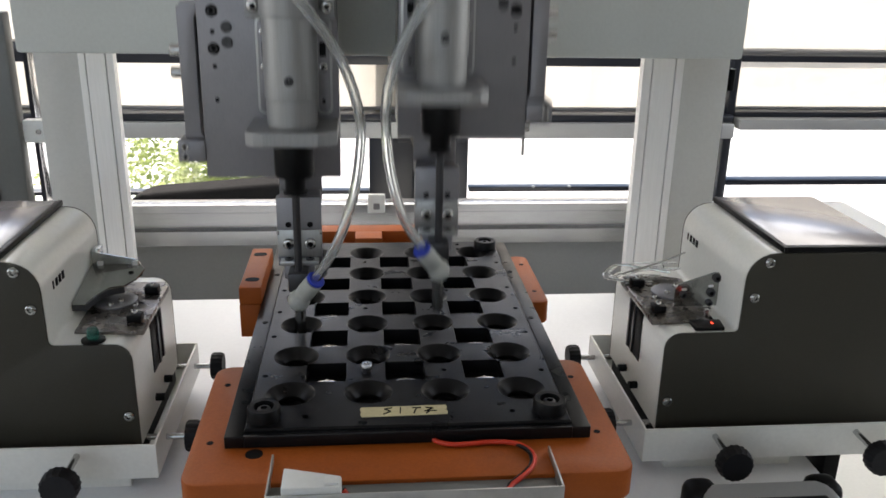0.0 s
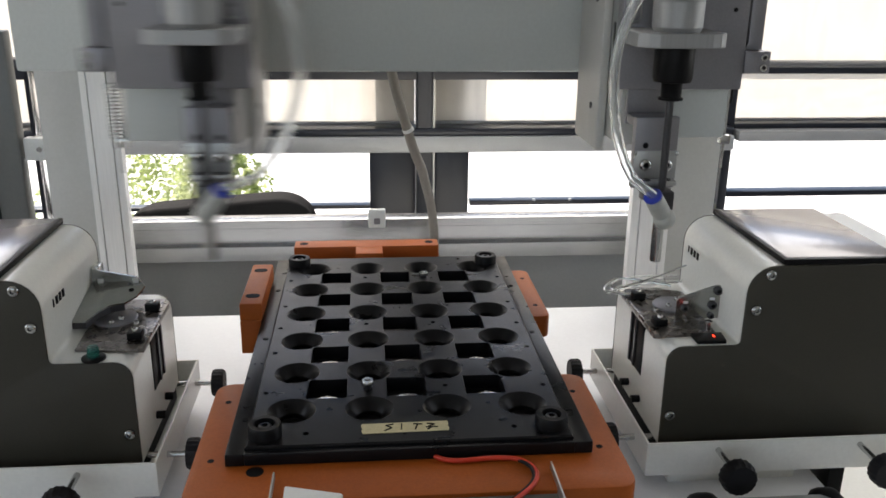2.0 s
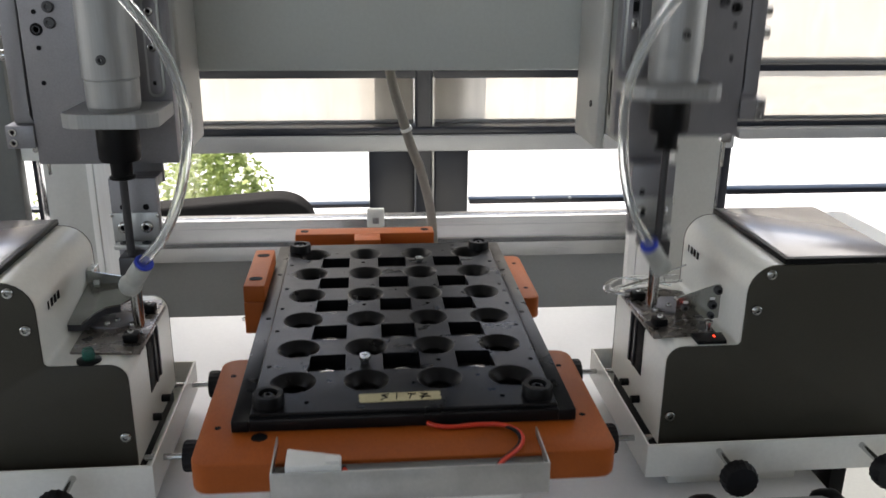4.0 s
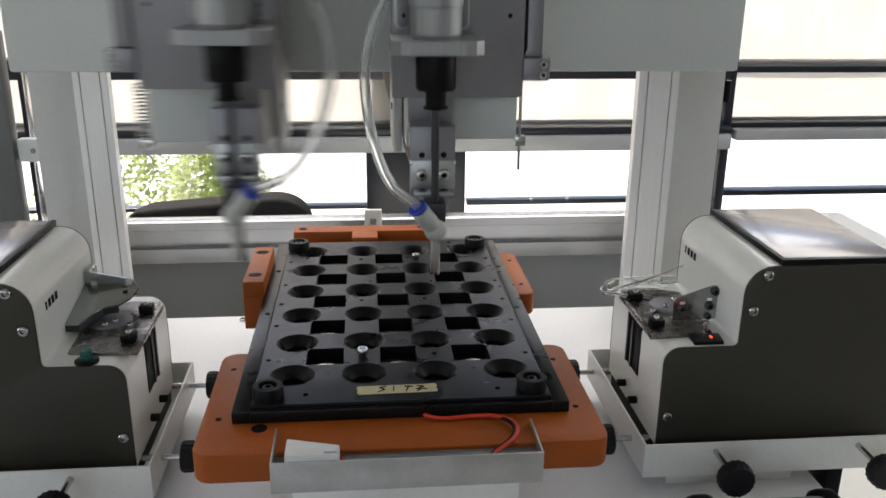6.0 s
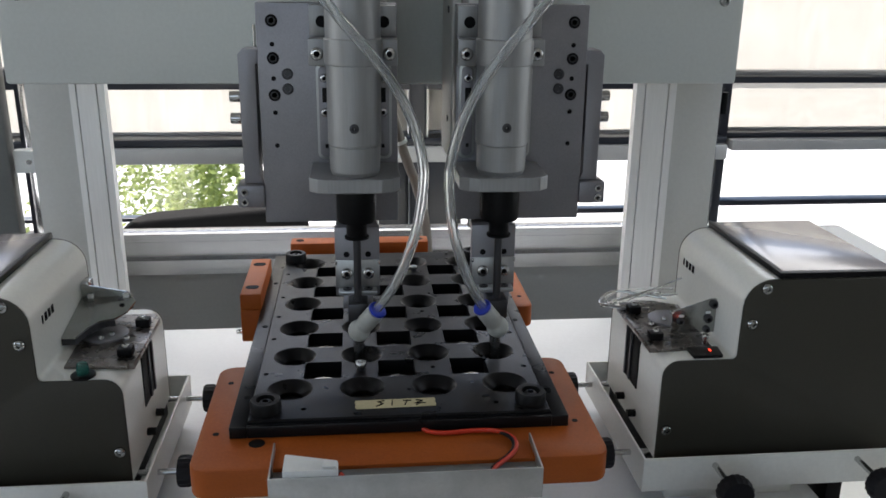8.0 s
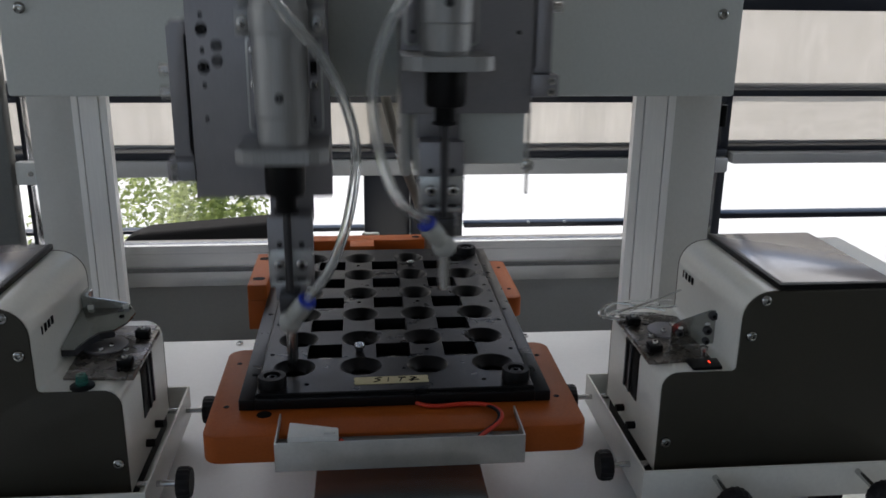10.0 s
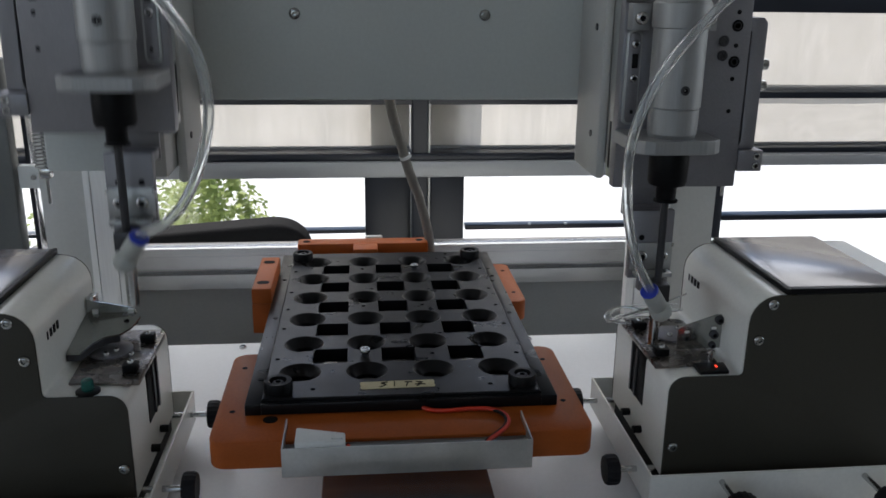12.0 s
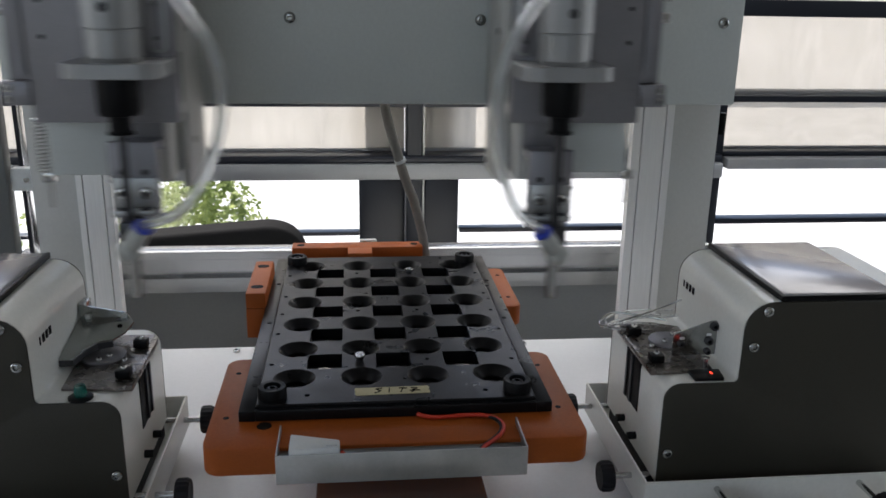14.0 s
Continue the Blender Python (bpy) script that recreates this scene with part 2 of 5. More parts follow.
def hose(points, r, steps=8, seg=12, bm=None):
    """A bent round hose along a smooth curve."""
    line = smooth_line(points, steps)
    t = bmesh.new()
    rings, side = [], Vector((0.3, 1, 0.2))
    for i, p in enumerate(line):
        d = (line[min(i + 1, len(line) - 1)] - line[max(i - 1, 0)]).normalized()
        u = (side - d * side.dot(d)).normalized()
        w = d.cross(u)
        side = u
        rings.append([t.verts.new(p + r * (math.cos(2 * math.pi * k / seg) * u + math.sin(2 * math.pi * k / seg) * w)) for k in range(seg)])
    for a, b in zip(rings, rings[1:]):
        for k in range(seg):
            t.faces.new((a[k], a[(k + 1) % seg], b[(k + 1) % seg], b[k]))
    t.faces.new(rings[0])
    t.faces.new(rings[-1])
    bmesh.ops.recalc_face_normals(t, faces=t.faces[:])
    return merge(bm or bmesh.new(), t)


def mirrored(bm, sx):
    if sx < 0:
        bmesh.ops.transform(bm, matrix=Matrix.Diagonal((-1, 1, 1, 1)), verts=bm.verts[:])
        bmesh.ops.reverse_faces(bm, faces=bm.faces[:])
    return bm


def part(name, bm, mat, parent=None, label="", angle=40):
    """Links a bmesh as one mesh object under a thing or a part."""
    me = bpy.data.meshes.new(name)
    bm.to_mesh(me)
    bm.free()
    me.materials.append(mat)
    me.polygons.foreach_set("use_smooth", [True] * len(me.polygons))
    me.set_sharp_from_angle(angle=radians(angle))
    ob = new(name, me)
    if parent:
        ob.parent = parent
    return tagged(ob, label)


def thing(name, label, category, group="", at=(0, 0, 0)):
    ob = new(name)
    ob.location = at
    ob.empty_display_size = 0.02
    return tagged(ob, label, category, group)


def structure(name, bm, mat, label=""):
    return tagged(part(name, bm, mat), label, kind="structure")


def screw_head(name, at, r, axis, mat, parent, h=0.003, label=""):
    """A pan head with a cross recess, facing along -y (axis 'y'), or up (axis 'z'), or along x."""
    s = -1 if axis == "y" else 1
    prof = [(r, 0), (r, h * 0.45 * s), (r * 0.86, h * 0.8 * s), (r * 0.55, h * s), (r * 0.38, h * s), (r * 0.3, h * 0.45 * s), (0.0001, h * 0.4 * s)]
    return part(name, lathe(prof, at, axis, 16), mat, parent, label)


def socket_screw(name, at, r, axis, mat, parent, h=0.004, label=""):
    s = -1 if axis == "y" else 1
    prof = [(r, 0), (r, h * 0.6 * s), (r * 0.9, h * 0.85 * s), (r * 0.7, h * s), (r * 0.47, h * s), (r * 0.44, h * 0.3 * s), (0.0001, h * 0.26 * s)]
    ob = part(name, lathe(prof, at, axis, 16), mat, parent, label)
    # the socket is blackened to deepen the shade in it
    ob.data.materials.append(INK_AND_HOLES)
    k = (0, 2) if axis == "y" else (0, 1)
    for f in ob.data.polygons:
        if math.hypot(f.center[k[0]] - at[k[0]], f.center[k[1]] - at[k[1]]) < r * 0.46:
            f.material_index = 1
    return ob


# ---- the room and the window wall ----
def room():
    structure("floor", box(-3, 3, -3, 1.35, -0.95, -0.85, 0), FLOOR, "grey epoxy workshop floor")
    structure("ceiling", box(-3.1, 3.1, -3.1, 1.4, 1.9, 2.0, 0), WALL, "white workshop ceiling")

    def wall_with_opening(name, axis, a, thick, lo, hi, open_lo, open_hi, z0, z1):
        bm = bmesh.new()

        def piece(u0, u1, za, zb):
            if axis == "y":
                box(u0, u1, a, a + thick, za, zb, 0, bm)
            else:
                box(a, a + thick, u0, u1, za, zb, 0, bm)
        piece(lo, hi, -0.9, z0)
        piece(lo, hi, z1, 1.95)
        piece(lo, open_lo, z0, z1)
        piece(open_hi, hi, z0, z1)
        return structure(name, bm, WALL, "white painted workshop wall with a window opening")

    wall_with_opening("wall_north", "y", 1.24, 0.12, -3.05, 3.05, -2.2, 2.2, -0.32, 1.65)
    wall_with_opening("wall_west", "x", -3.05, 0.1, -3, 1.24, -1.8, 0.4, 0.2, 1.6)
    wall_with_opening("wall_east", "x", 2.95, 0.1, -3, 1.24, -1.0, 1.0, 0.2, 1.6)
    # the opening in this unseen wall is added to hold the fill lamp
    wall_with_opening("wall_south", "y", -3.05, 0.1, -3, 3, -2.0, 0.0, 0.3, 1.6)


def window_wall():
    """Aluminium window in the back wall: dark frames, grey transom, roller blinds above it."""
    w = thing("window_1", "wide workshop window with dark frames and half lowered beige blinds", "window")
    w["kind"] = "structure"
    y = 1.2
    part("mullion", box(0.0845, 0.119, y - 0.035, y + 0.03, -0.30, 1.6, 0.004), FRAME_DARK, w, "dark metal mullion")
    part("stile", box(-0.018, 0.083, y - 0.01, y + 0.03, -0.30, 0.044, 0.004), FRAME_DARK, w, "dark sash stile")
    part("stile", box(0.1255, 0.202, y - 0.01, y + 0.03, -0.30, 0.044, 0.004), FRAME_DARK, w, "dark sash stile")
    part("stile", box(-0.022, 0.083, y + 0.045, y + 0.075, 0.05, 1.6, 0.004), FRAME_DARK, w, "dark sash stile behind the blind")
    part("stile", box(0.1255, 0.200, y + 0.045, y + 0.075, 0.05, 1.6, 0.004), FRAME_DARK, w, "dark sash stile behind the blind")
    # two strips added close behind the blind, to deepen its shade towards the mullion
    part("stile", box(0.045, 0.083, y + 0.030, y + 0.040, 0.10, 1.6, 0.002), FRAME_DARK, w, "added dark strip that shades the blind")
    part("stile", box(0.1255, 0.155, y + 0.030, y + 0.040, 0.10, 1.6, 0.002), FRAME_DARK, w, "added dark strip that shades the blind")
    part("head_rail", box(-0.79, 0.78, y - 0.03, y + 0.02, 0.199, 0.240, 0.003), FRAME_DARK, w, "dark upper sash rail")
    part("bright_strip", box(0.1195, 0.1245, y - 0.03, y + 0.02, -0.30, 1.6, 0.002), ALU, w, "bare aluminium edge strip")
    part("transom", box(-0.80, 0.79, y - 0.05, y + 0.03, 0.046, 0.080, 0.004), FRAME_GREY, w, "grey aluminium transom")
    part("transom_gasket", box(-0.80, 0.79, y - 0.04, y + 0.02, 0.0805, 0.0965, 0.003), FRAME_DARK, w, "dark rubber gasket")
    part("lower_rail", box(0.206, 0.785, y - 0.01, y + 0.02, -0.0845, -0.0735, 0.002), FRAME_DARK, w, "thin dark sash rail")
    part("lower_rail", box(-0.788, -0.018, y - 0.01, y + 0.02, -0.0885, -0.080, 0.002), FRAME_DARK, w, "thin dark sash rail")
    for x in (0.349, 0.432):
        part("latch", box(x, x + 0.006, y - 0.016, y - 0.008, -0.0735, -0.0695, 0.001), FRAME_GREY, w)
    # the next window bay, past the jamb
    for z0, z1 in ((-0.069, -0.057), (0.211, 0.225), (0.395, 0.43)):
        part("bar", box(0.80, 2.15, y - 0.02, y + 0.02, z0, z1, 0.002), FRAME_DARK, w, "dark horizontal sash bar")
    part("bar", box(0.80, 2.15, y - 0.02, y + 0.02, 0.0895, 0.1005, 0.002), FRAME_DARK, w, "dark horizontal sash bar")
    part("ledge", box(0.80, 2.15, y - 0.05, y + 0.02, 0.066, 0.0890, 0.002), FRAME_GREY, w, "pale grey window ledge")
    part("jamb", box(0.779, 0.799, y - 0.02, y + 0.03, -0.30, 1.6, 0.003), FRAME_DARK, w, "dark window jamb")
    part("jamb", box(-0.82, -0.79, y - 0.03, y + 0.03, -0.30, 1.6, 0.004), FRAME_DARK, w, "dark window jamb")
    for x0, x1 in ((-0.785, 0.0835), (0.125, 0.77)):
        blind("roller blind let down above the transom", x0, x1, 0.098, 0.62)
    blind("roller blind let down in the side bay", 0.80, 2.12, 0.2265, 0.62)
    blind("roller blind let down in the side bay", 0.80, 2.12, 0.102, 0.210)
    blind("roller blind let down in the side bay", -2.12, -0.825, 0.234, 0.62)
    sill = box(-2.2, 2.2, 1.10, 1.35, -0.345, -0.315, 0.004)
    part("sill", sill, WALL, w, "white window sill")
    for x0, x1 in ((-0.79, 0.0835), (0.1255, 0.77), (0.80, 2.15), (-2.15, -0.82)):
        pane = part("pane", box(x0, x1, y + 0.012, y + 0.016, -0.30, 1.6, 0), GLASS, w, "clear glass pane")
        pane.visible_shadow = False


def blind(label, x0, x1, z0, z1):
    """A thin roller blind with slight waves and a hem bar."""
    b = thing("roller_blind", "beige translucent " + label, "blind", "window blinds")
    t = bmesh.new()
    n = 40
    cols = []
    for i in range(n + 1):
        x = x0 + (x1 - x0) * i / n
        dy = 0.002 * math.sin(i * 0.7) + 0.0015 * math.sin(i * 1.9)
        cols.append([t.verts.new((x, 1.226 + dy * (1 - k / 4), z0 + (z1 - z0) * k / 4)) for k in range(5)])
    for a, c in zip(cols, cols[1:]):
        for k in range(4):
            t.faces.new((a[k], c[k], c[k + 1], a[k + 1]))
    part("fabric", t, BLIND, b)
    part("hem_bar", box(x0, x1, 1.2225, 1.2295, z0 - 0.004, z0 + 0.004, 0.001), FRAME_GREY, b, "slim hem bar")
    part("roller", rod((x0, 1.226, z1 + 0.012), (x1, 1.226, z1 + 0.012), 0.014), FRAME_GREY, b, "grey blind roller")


def outdoors():
    structure("ground", box(-300, 300, 1.4, 600, -4.6, -4.5, 0), CONCRETE, "sunlit pale concrete yard")
    rng = random.Random(5)
    for x, y, top, spread in ((-2.0, 7.2, -0.80, 1.35), (-1.25, 6.4, -0.98, 0.85)):
        tree = thing("tree", "green leafy tree in the yard outside", "tree", "trees outside", (x, y, -4.5))
        h = top + 4.5
        bm = rod((0, 0, 0), (0.05, 0, h * 0.55), 0.11, 0.07)
        for k in range(7):
            a = k * 0.9
            rod((0.04, 0, h * (0.3 + 0.03 * k)), (spread * 0.6 * math.cos(a), spread * 0.5 * math.sin(a), h * (0.6 + 0.04 * k)), 0.04, 0.012, 8, bm=bm)
        part("trunk", bm, BARK, tree)
        verts, faces = [], []
        for k in range(5200):
            a, u = rng.uniform(0, 2 * math.pi), rng.uniform(0, 1) ** 0.5
            lump = 0.8 + 0.35 * math.sin(3 * a + 1.3) * math.sin(5 * u + a)
            zc = rng.uniform(0, 1)
            r = spread * u * lump * math.sin(math.pi * min(0.97, 0.12 + 0.85 * zc)) ** 0.6
            c = Vector((r * math.cos(a), r * math.sin(a), h * 0.45 + zc * h * 0.55))
            d1 = Vector((rng.gauss(0, 1), rng.gauss(0, 1), rng.gauss(0, 0.6))).normalized() * rng.uniform(0.02, 0.043)
            d2 = d1.cross(Vector((rng.gauss(0, 1), rng.gauss(0, 1), rng.gauss(0, 1)))).normalized() * d1.length * 0.55
            b = len(verts)
            verts += [c - d1, c + d2, c + d1, c - d2]
            faces.append((b, b + 1, b + 2, b + 3))
        me = bpy.data.meshes.new("crown")
        me.from_pydata(verts, [], faces)
        me.materials.append(LEAF)
        crown = new("crown", me)
        crown.parent = tree
        crown["kind"] = "stuff"


# ---- the machine frame ----
ZT = 0.045


def frame_of_machine():
    base = thing("machine_cabinet", "white painted machine cabinet under the work table", "cabinet")
    part("body", box(-0.62, 0.62, -0.62, 0.60, -0.84, -0.06, 0.006), WHITE, base)
    for x in (-0.55, 0.55):
        for y in (-0.55, 0.53):
            part("foot", rod((x, y, -0.85), (x, y, -0.838), 0.03), RUBBER, base, "black rubber foot")
    table = thing("work_table", "white work table top plate with small screws", "table")
    part("top", box(-0.345, 0.335, -0.30, 0.278, ZT - 0.022, ZT, 0.002), TABLE, table)
    for x in (-0.30, 0.29):
        for y in (-0.25, 0.23):
            part("leg", box(x - 0.02, x + 0.02, y - 0.02, y + 0.02, -0.0605, ZT - 0.022, 0.002), ALU, table, "aluminium table leg")
    for x, y in ((-0.165, 0.263), (0.0, 0.263), (0.165, 0.263), (-0.165, -0.26), (0.165, -0.26)):
        socket_screw("screw", (x, y, ZT), 0.004, "z", STEEL, table, 0.003)

    # upright profiles and the sheet covers outside them
    for sx, x0, x1 in ((1, 0.284, 0.330), (-1, 0.2905, 0.3265)):
        post = thing("machine_upright", "slotted aluminium upright with a flat grey column cover", "post", "machine uprights")
        pts = slot_profile(x0, x1, 0.282, 0.295)
        part("profile", mirrored(prism(pts, "z", -0.06, 0.70), sx), POST, post, "grooved aluminium profile")
        xo = 0.386 if sx > 0 else 0.374
        part("column_cover", mirrored(box(x1 + 0.001, xo, 0.288, 0.340, -0.06, 0.70, 0.0015), sx), COLUMN, post, "flat grey sheet metal cover")
    # side edge trims of the enclosure
    jamb = thing("enclosure_jamb", "slim dark door jamb of the machine enclosure", "frame")
    part("strip", box(0.3872, 0.3915, 0.30, 0.335, -0.06, 0.70, 0.001), FRAME_DARK, jamb)
    part("hinge", rod((0.400, 0.312, 0.285), (0.400, 0.312, 0.31), 0.004), BLACK, jamb, "black hinge pin")
    left = thing("enclosure_post", "pale aluminium enclosure post with a beige clip", "post")
    part("profile", box(-0.4045, -0.4010, 0.345, 0.372, -0.06, 0.70, 0.0006), EDGE, left, "slim aluminium profile")
    part("gasket", box(-0.4050, -0.4005, 0.3425, 0.3449, -0.06, 0.70, 0.0004), FRAME_DARK, left, "dark gasket on the edge")
    part("clip", box(-0.411, -0.386, 0.330, 0.344, 0.218, 0.244, 0.002), NYLON, left, "beige plastic cable clip")
    part("clip_screw", rod((-0.394, 0.3305, 0.231), (-0.394, 0.3285, 0.231), 0.003, seg=12), STEEL, left)
    door = thing("enclosure_door", "open grey enclosure door with a dark seal", "door")
    part("stile", box(-0.445, -0.4135, 0.325, 0.345, -0.06, 0.362, 0.002), DOOR_AND_SHADE, door, "grey door stile")
    part("seal", box(-0.456, -0.4455, 0.322, 0.345, -0.06, 0.362, 0.002), FRAME_DARK, door, "dark rubber seal")
    part("leaf", box(-0.62, -0.4565, 0.330, 0.342, -0.06, 0.362, 0.002), DOOR_AND_SHADE, door)
    part("handle", rod((-0.452, 0.318, 0.315), (-0.425, 0.318, 0.362), 0.004, seg=10), ALU, door, "bright slanted stay")


def slot_profile(x0, x1, y0, y1):
    """Outline of an extrusion with two fine grooves down its front and a slot at the back."""
    w, d = 0.0007, 0.004
    a, b = x0 + 0.22 * (x1 - x0), x0 + 0.80 * (x1 - x0)
    m = (x0 + x1) / 2
    return [(x0, y0), (a - w, y0), (a - w, y0 + d), (a + w, y0 + d), (a + w, y0), (b - w, y0), (b - w, y0 + d), (b + w, y0 + d), (b + w, y0), (x1, y0),
            (x1, y1), (m + 0.004, y1), (m + 0.004, y1 - 0.005), (m - 0.004, y1 - 0.005), (m - 0.004, y1), (x0, y1)]


def gantry():
    beam = thing("gantry_beam", "grey painted sheet metal gantry beam with cross-head screws", "beam")
    part("cover", box(-0.338, 0.338, 0.150, 0.262, 0.340, 0.52, 0.003), GREY, beam)
    part("bracket", box(-0.33, -0.285, 0.2625, 0.2815, 0.345, 0.50, 0.001), ALU, beam)
    part("bracket", box(0.285, 0.33, 0.2625, 0.2815, 0.345, 0.50, 0.001), ALU, beam)
    for x in (-0.318, -0.085, 0.087, 0.318):
        screw_head("screw", (x, 0.150, 0.417), 0.0052, "y", POLISHED, beam, 0.003, "steel cross-head screw")
    cable = thing("cable_conduit", "grey brown corrugated cable conduit hanging from the beam", "cable")
    part("conduit", hose([(-0.001, 0.275, 0.42), (0.003, 0.285, 0.33), (0.022, 0.30, 0.256), (0.032, 0.31, 0.225), (0.041, 0.32, 0.20), (0.054, 0.33, 0.14), (0.058, 0.345, 0.05), (0.058, 0.352, -0.055)], 0.0056), CABLE, cable)
    part("tie", rod((0.0215, 0.2995, 0.259), (0.0230, 0.3002, 0.2555), 0.0066), NYLON, cable, "white cable tie")

    rail = thing("rear_rail", "extruded aluminium rail across the rear of the enclosure", "rail")
    pts = [(0.400, 0.112), (0.400, 0.1215), (0.403, 0.1235), (0.426, 0.1225), (0.426, 0.117), (0.44, 0.110), (0.44, 0.062), (0.418, 0.062), (0.418, 0.070), (0.412, 0.072), (0.412, 0.083), (0.424, 0.085), (0.424, 0.092), (0.412, 0.094), (0.412, 0.108), (0.418, 0.110)]
    part("profile", prism(pts, "x", -0.44, 0.44), ALU_RAIL, rail)
    clip = part("clip", box(-0.024, -0.002, 0.392, 0.3995, 0.1125, 0.1375, 0.002), NYLON, rail, "translucent white clip")
    part("clip_slot", box(-0.017, -0.009, 0.3905, 0.3921, 0.118, 0.126, 0.0006), PLATE, clip, "grey recess in the clip")
    part("clip", box(0.321, 0.338, 0.392, 0.3995, 0.1125, 0.1345, 0.002), NYLON, rail, "translucent white clip")
    structure("wall_rear_panel", box(-0.60, 0.60, 0.441, 0.452, -0.06, 0.108, 0.001), PANEL, "grey rear panel of the machine")


def chair():
    c = thing("office_chair", "black padded office chair behind the machine", "chair", at=(-0.285, 0.82, -0.858))
    t = bmesh.new()
    bmesh.ops.create_cube(t, size=1)
    bmesh.ops.bevel(t, geom=t.edges[:], offset=0.2, segments=9, affect="EDGES", profile=0.55)
    for v in t.verts:
        x = v.co.x
        lean = 0.012 * (1 - math.cos(2.2 * x))
        v.co = Vector((x * 0.34, v.co.y * 0.075 - lean, 0.755 + v.co.z * 0.29 + 0.018 * x - 0.05 * abs(x - 0.1) ** 2.2))
    part("backrest", t, CHAIR, c, "black padded backrest")
    part("seat", box(-0.23, 0.23, -0.02, 0.42, 0.42, 0.49, 0.03, seg=3), CHAIR, c, "black padded seat")
    part("spine", box(-0.03, 0.03, 0.03, 0.055, 0.40, 0.72, 0.006), BLACK, c)
    part("column", rod((0, 0.2, 0.08), (0, 0.2, 0.42), 0.025), STEEL, c, "chrome gas column")
    for k in range(5):
        a = k * 2 * math.pi / 5
        part("leg", rod((0, 0.2, 0.085), (0.27 * math.cos(a), 0.2 + 0.27 * math.sin(a), 0.06), 0.022, 0.014), BLACK, c)
        part("castor", rod((0.27 * math.cos(a) - 0.012, 0.2 + 0.27 * math.sin(a), 0.026), (0.27 * math.cos(a) + 0.012, 0.2 + 0.27 * math.sin(a), 0.026), 0.026, bev=0.004), BLACK, c)


# ---- screw feeders ----
def sloped(bm):
    """Tilts a flat sheet up towards the rear and curls its front edge down."""
    for v in bm.verts:
        d = v.co.y + 0.034
        v.co.z += 0.16 * d - 0.0022 * max(0.0, 1 - d / 0.012) ** 2
    return bm


def feeder(sx):
    """A benchtop screw feeder in its sheet metal pan; x runs from its nose outwards."""
    x_nose = 0.200 if sx > 0 else 0.1965
    f = thing("screw_feeder", "white and taupe benchtop screw feeder with a smoked lid", "feeder", "screw feeders", (sx * x_nose, 0, 0))
    z0 = 0.079

    def arc(cx, cz, r, a0, a1, n=6):
        return [(cx + r * math.cos(radians(a0 + (a1 - a0) * k / n)), cz + r * math.sin(radians(a0 + (a1 - a0) * k / n))) for k in range(n + 1)]

    outline = [(0, z0), *arc(0.013, 0.150, 0.013, 180, 90), *arc(0.0535, 0.1665, 0.0035, -90, 0, 3), *arc(0.079, 0.205, 0.022, 180, 90), (0.203, 0.227), (0.203, z0)]

    def m(bm):
        return mirrored(bm, sx)

    shell = part("shell", m(prism(outline, "y", -0.0855, 0.0455, 0.0)), WHITE, f, "white powder-coated shell")
    for y0, y1 in ((-0.088, -0.0857), (0.0457, 0.048)):
        part("side_panel", m(prism(outline, "y", y0, y1, 0.0008)), TAUPE, f, "dark taupe side panel")
    for x, z in ((0.073, 0.220), (0.065, 0.192), (0.0065, 0.105)):
        screw_head("screw", (sx * x, -0.088, z), 0.0042, "y", POLISHED, f, 0.0028, "steel cross-head screw")
    lid = part("lid", m(box(0.0865, 0.176, -0.082, 0.050, 0.2275, 0.2315, 0.0012)), LID, f, "smoked transparent lid")
    part("lid_edge", m(box(0.0855, 0.176, -0.0875, -0.0822, 0.2272, 0.2318, 0.0006)), BLACK, lid, "black front lid edge")
    part("lid_edge", m(box(0.0825, 0.0863, -0.0875, 0.050, 0.2272, 0.2318, 0.0006)), BLACK, lid, "black side lid edge")
    # maker's mark on the upright face, as plain bars
    for k in range(4):
        y = 0.022 + 0.0070 * (k - 1.5) if sx > 0 else -0.053 + 0.0070 * (1.5 - k)
        w = 0.0008 if k == 3 else 0.0019
        part("mark", m(box(0.0564, 0.0572, y - w, y + w, 0.1975, 0.2035, 0)), INK_AND_HOLES, f, "dark printed mark")

    # nose: slot with the pick-up rail
    part("slot", m(box(-0.0008, 0.0032, -0.034, 0.002, 0.112, 0.1555, 0.0006)), BLACK, f, "dark slot in the nose")
    part("slot_rail", m(box(-0.0022, -0.0009, -0.018, -0.014, 0.113, 0.1555, 0.0004)), DARK_STEEL, f)
    part("slot_rail", m(box(-0.0022, -0.0009, -0.006, -0.002, 0.113, 0.1555, 0.0004)), DARK_STEEL, f)
    plate = part("top_plate", m(prism([(0.0, -0.072), (0.045, -0.068), (0.05, 0.02), (0.03, 0.03), (0.0, 0.03)], "z", 0.1633, 0.1650)), SLATE, f, "satin steel top plate")
    part("rail", m(box(-0.004, 0.003, -0.066, 0.022, 0.1602, 0.1648, 0.0006)), SLATE, f, "steel pick-up rail")
    for y in (-0.050, 0.006):
        part("stop_block", m(box(0.0, 0.0110, y - 0.005, y + 0.005, 0.1652, 0.1715, 0.0010)), BLACK, f, "black stop block")
        socket_screw("block_screw", (sx * 0.0055, y, 0.1715), 0.0025, "z", STEEL, f, 0.002)
    part("disc", m(lathe([(0.017, 0), (0.017, 0.0014), (0.0162, 0.002), (0.0001, 0.002)], (0.030, -0.012, 0.1652))), PLATE, f, "round steel escapement disc")
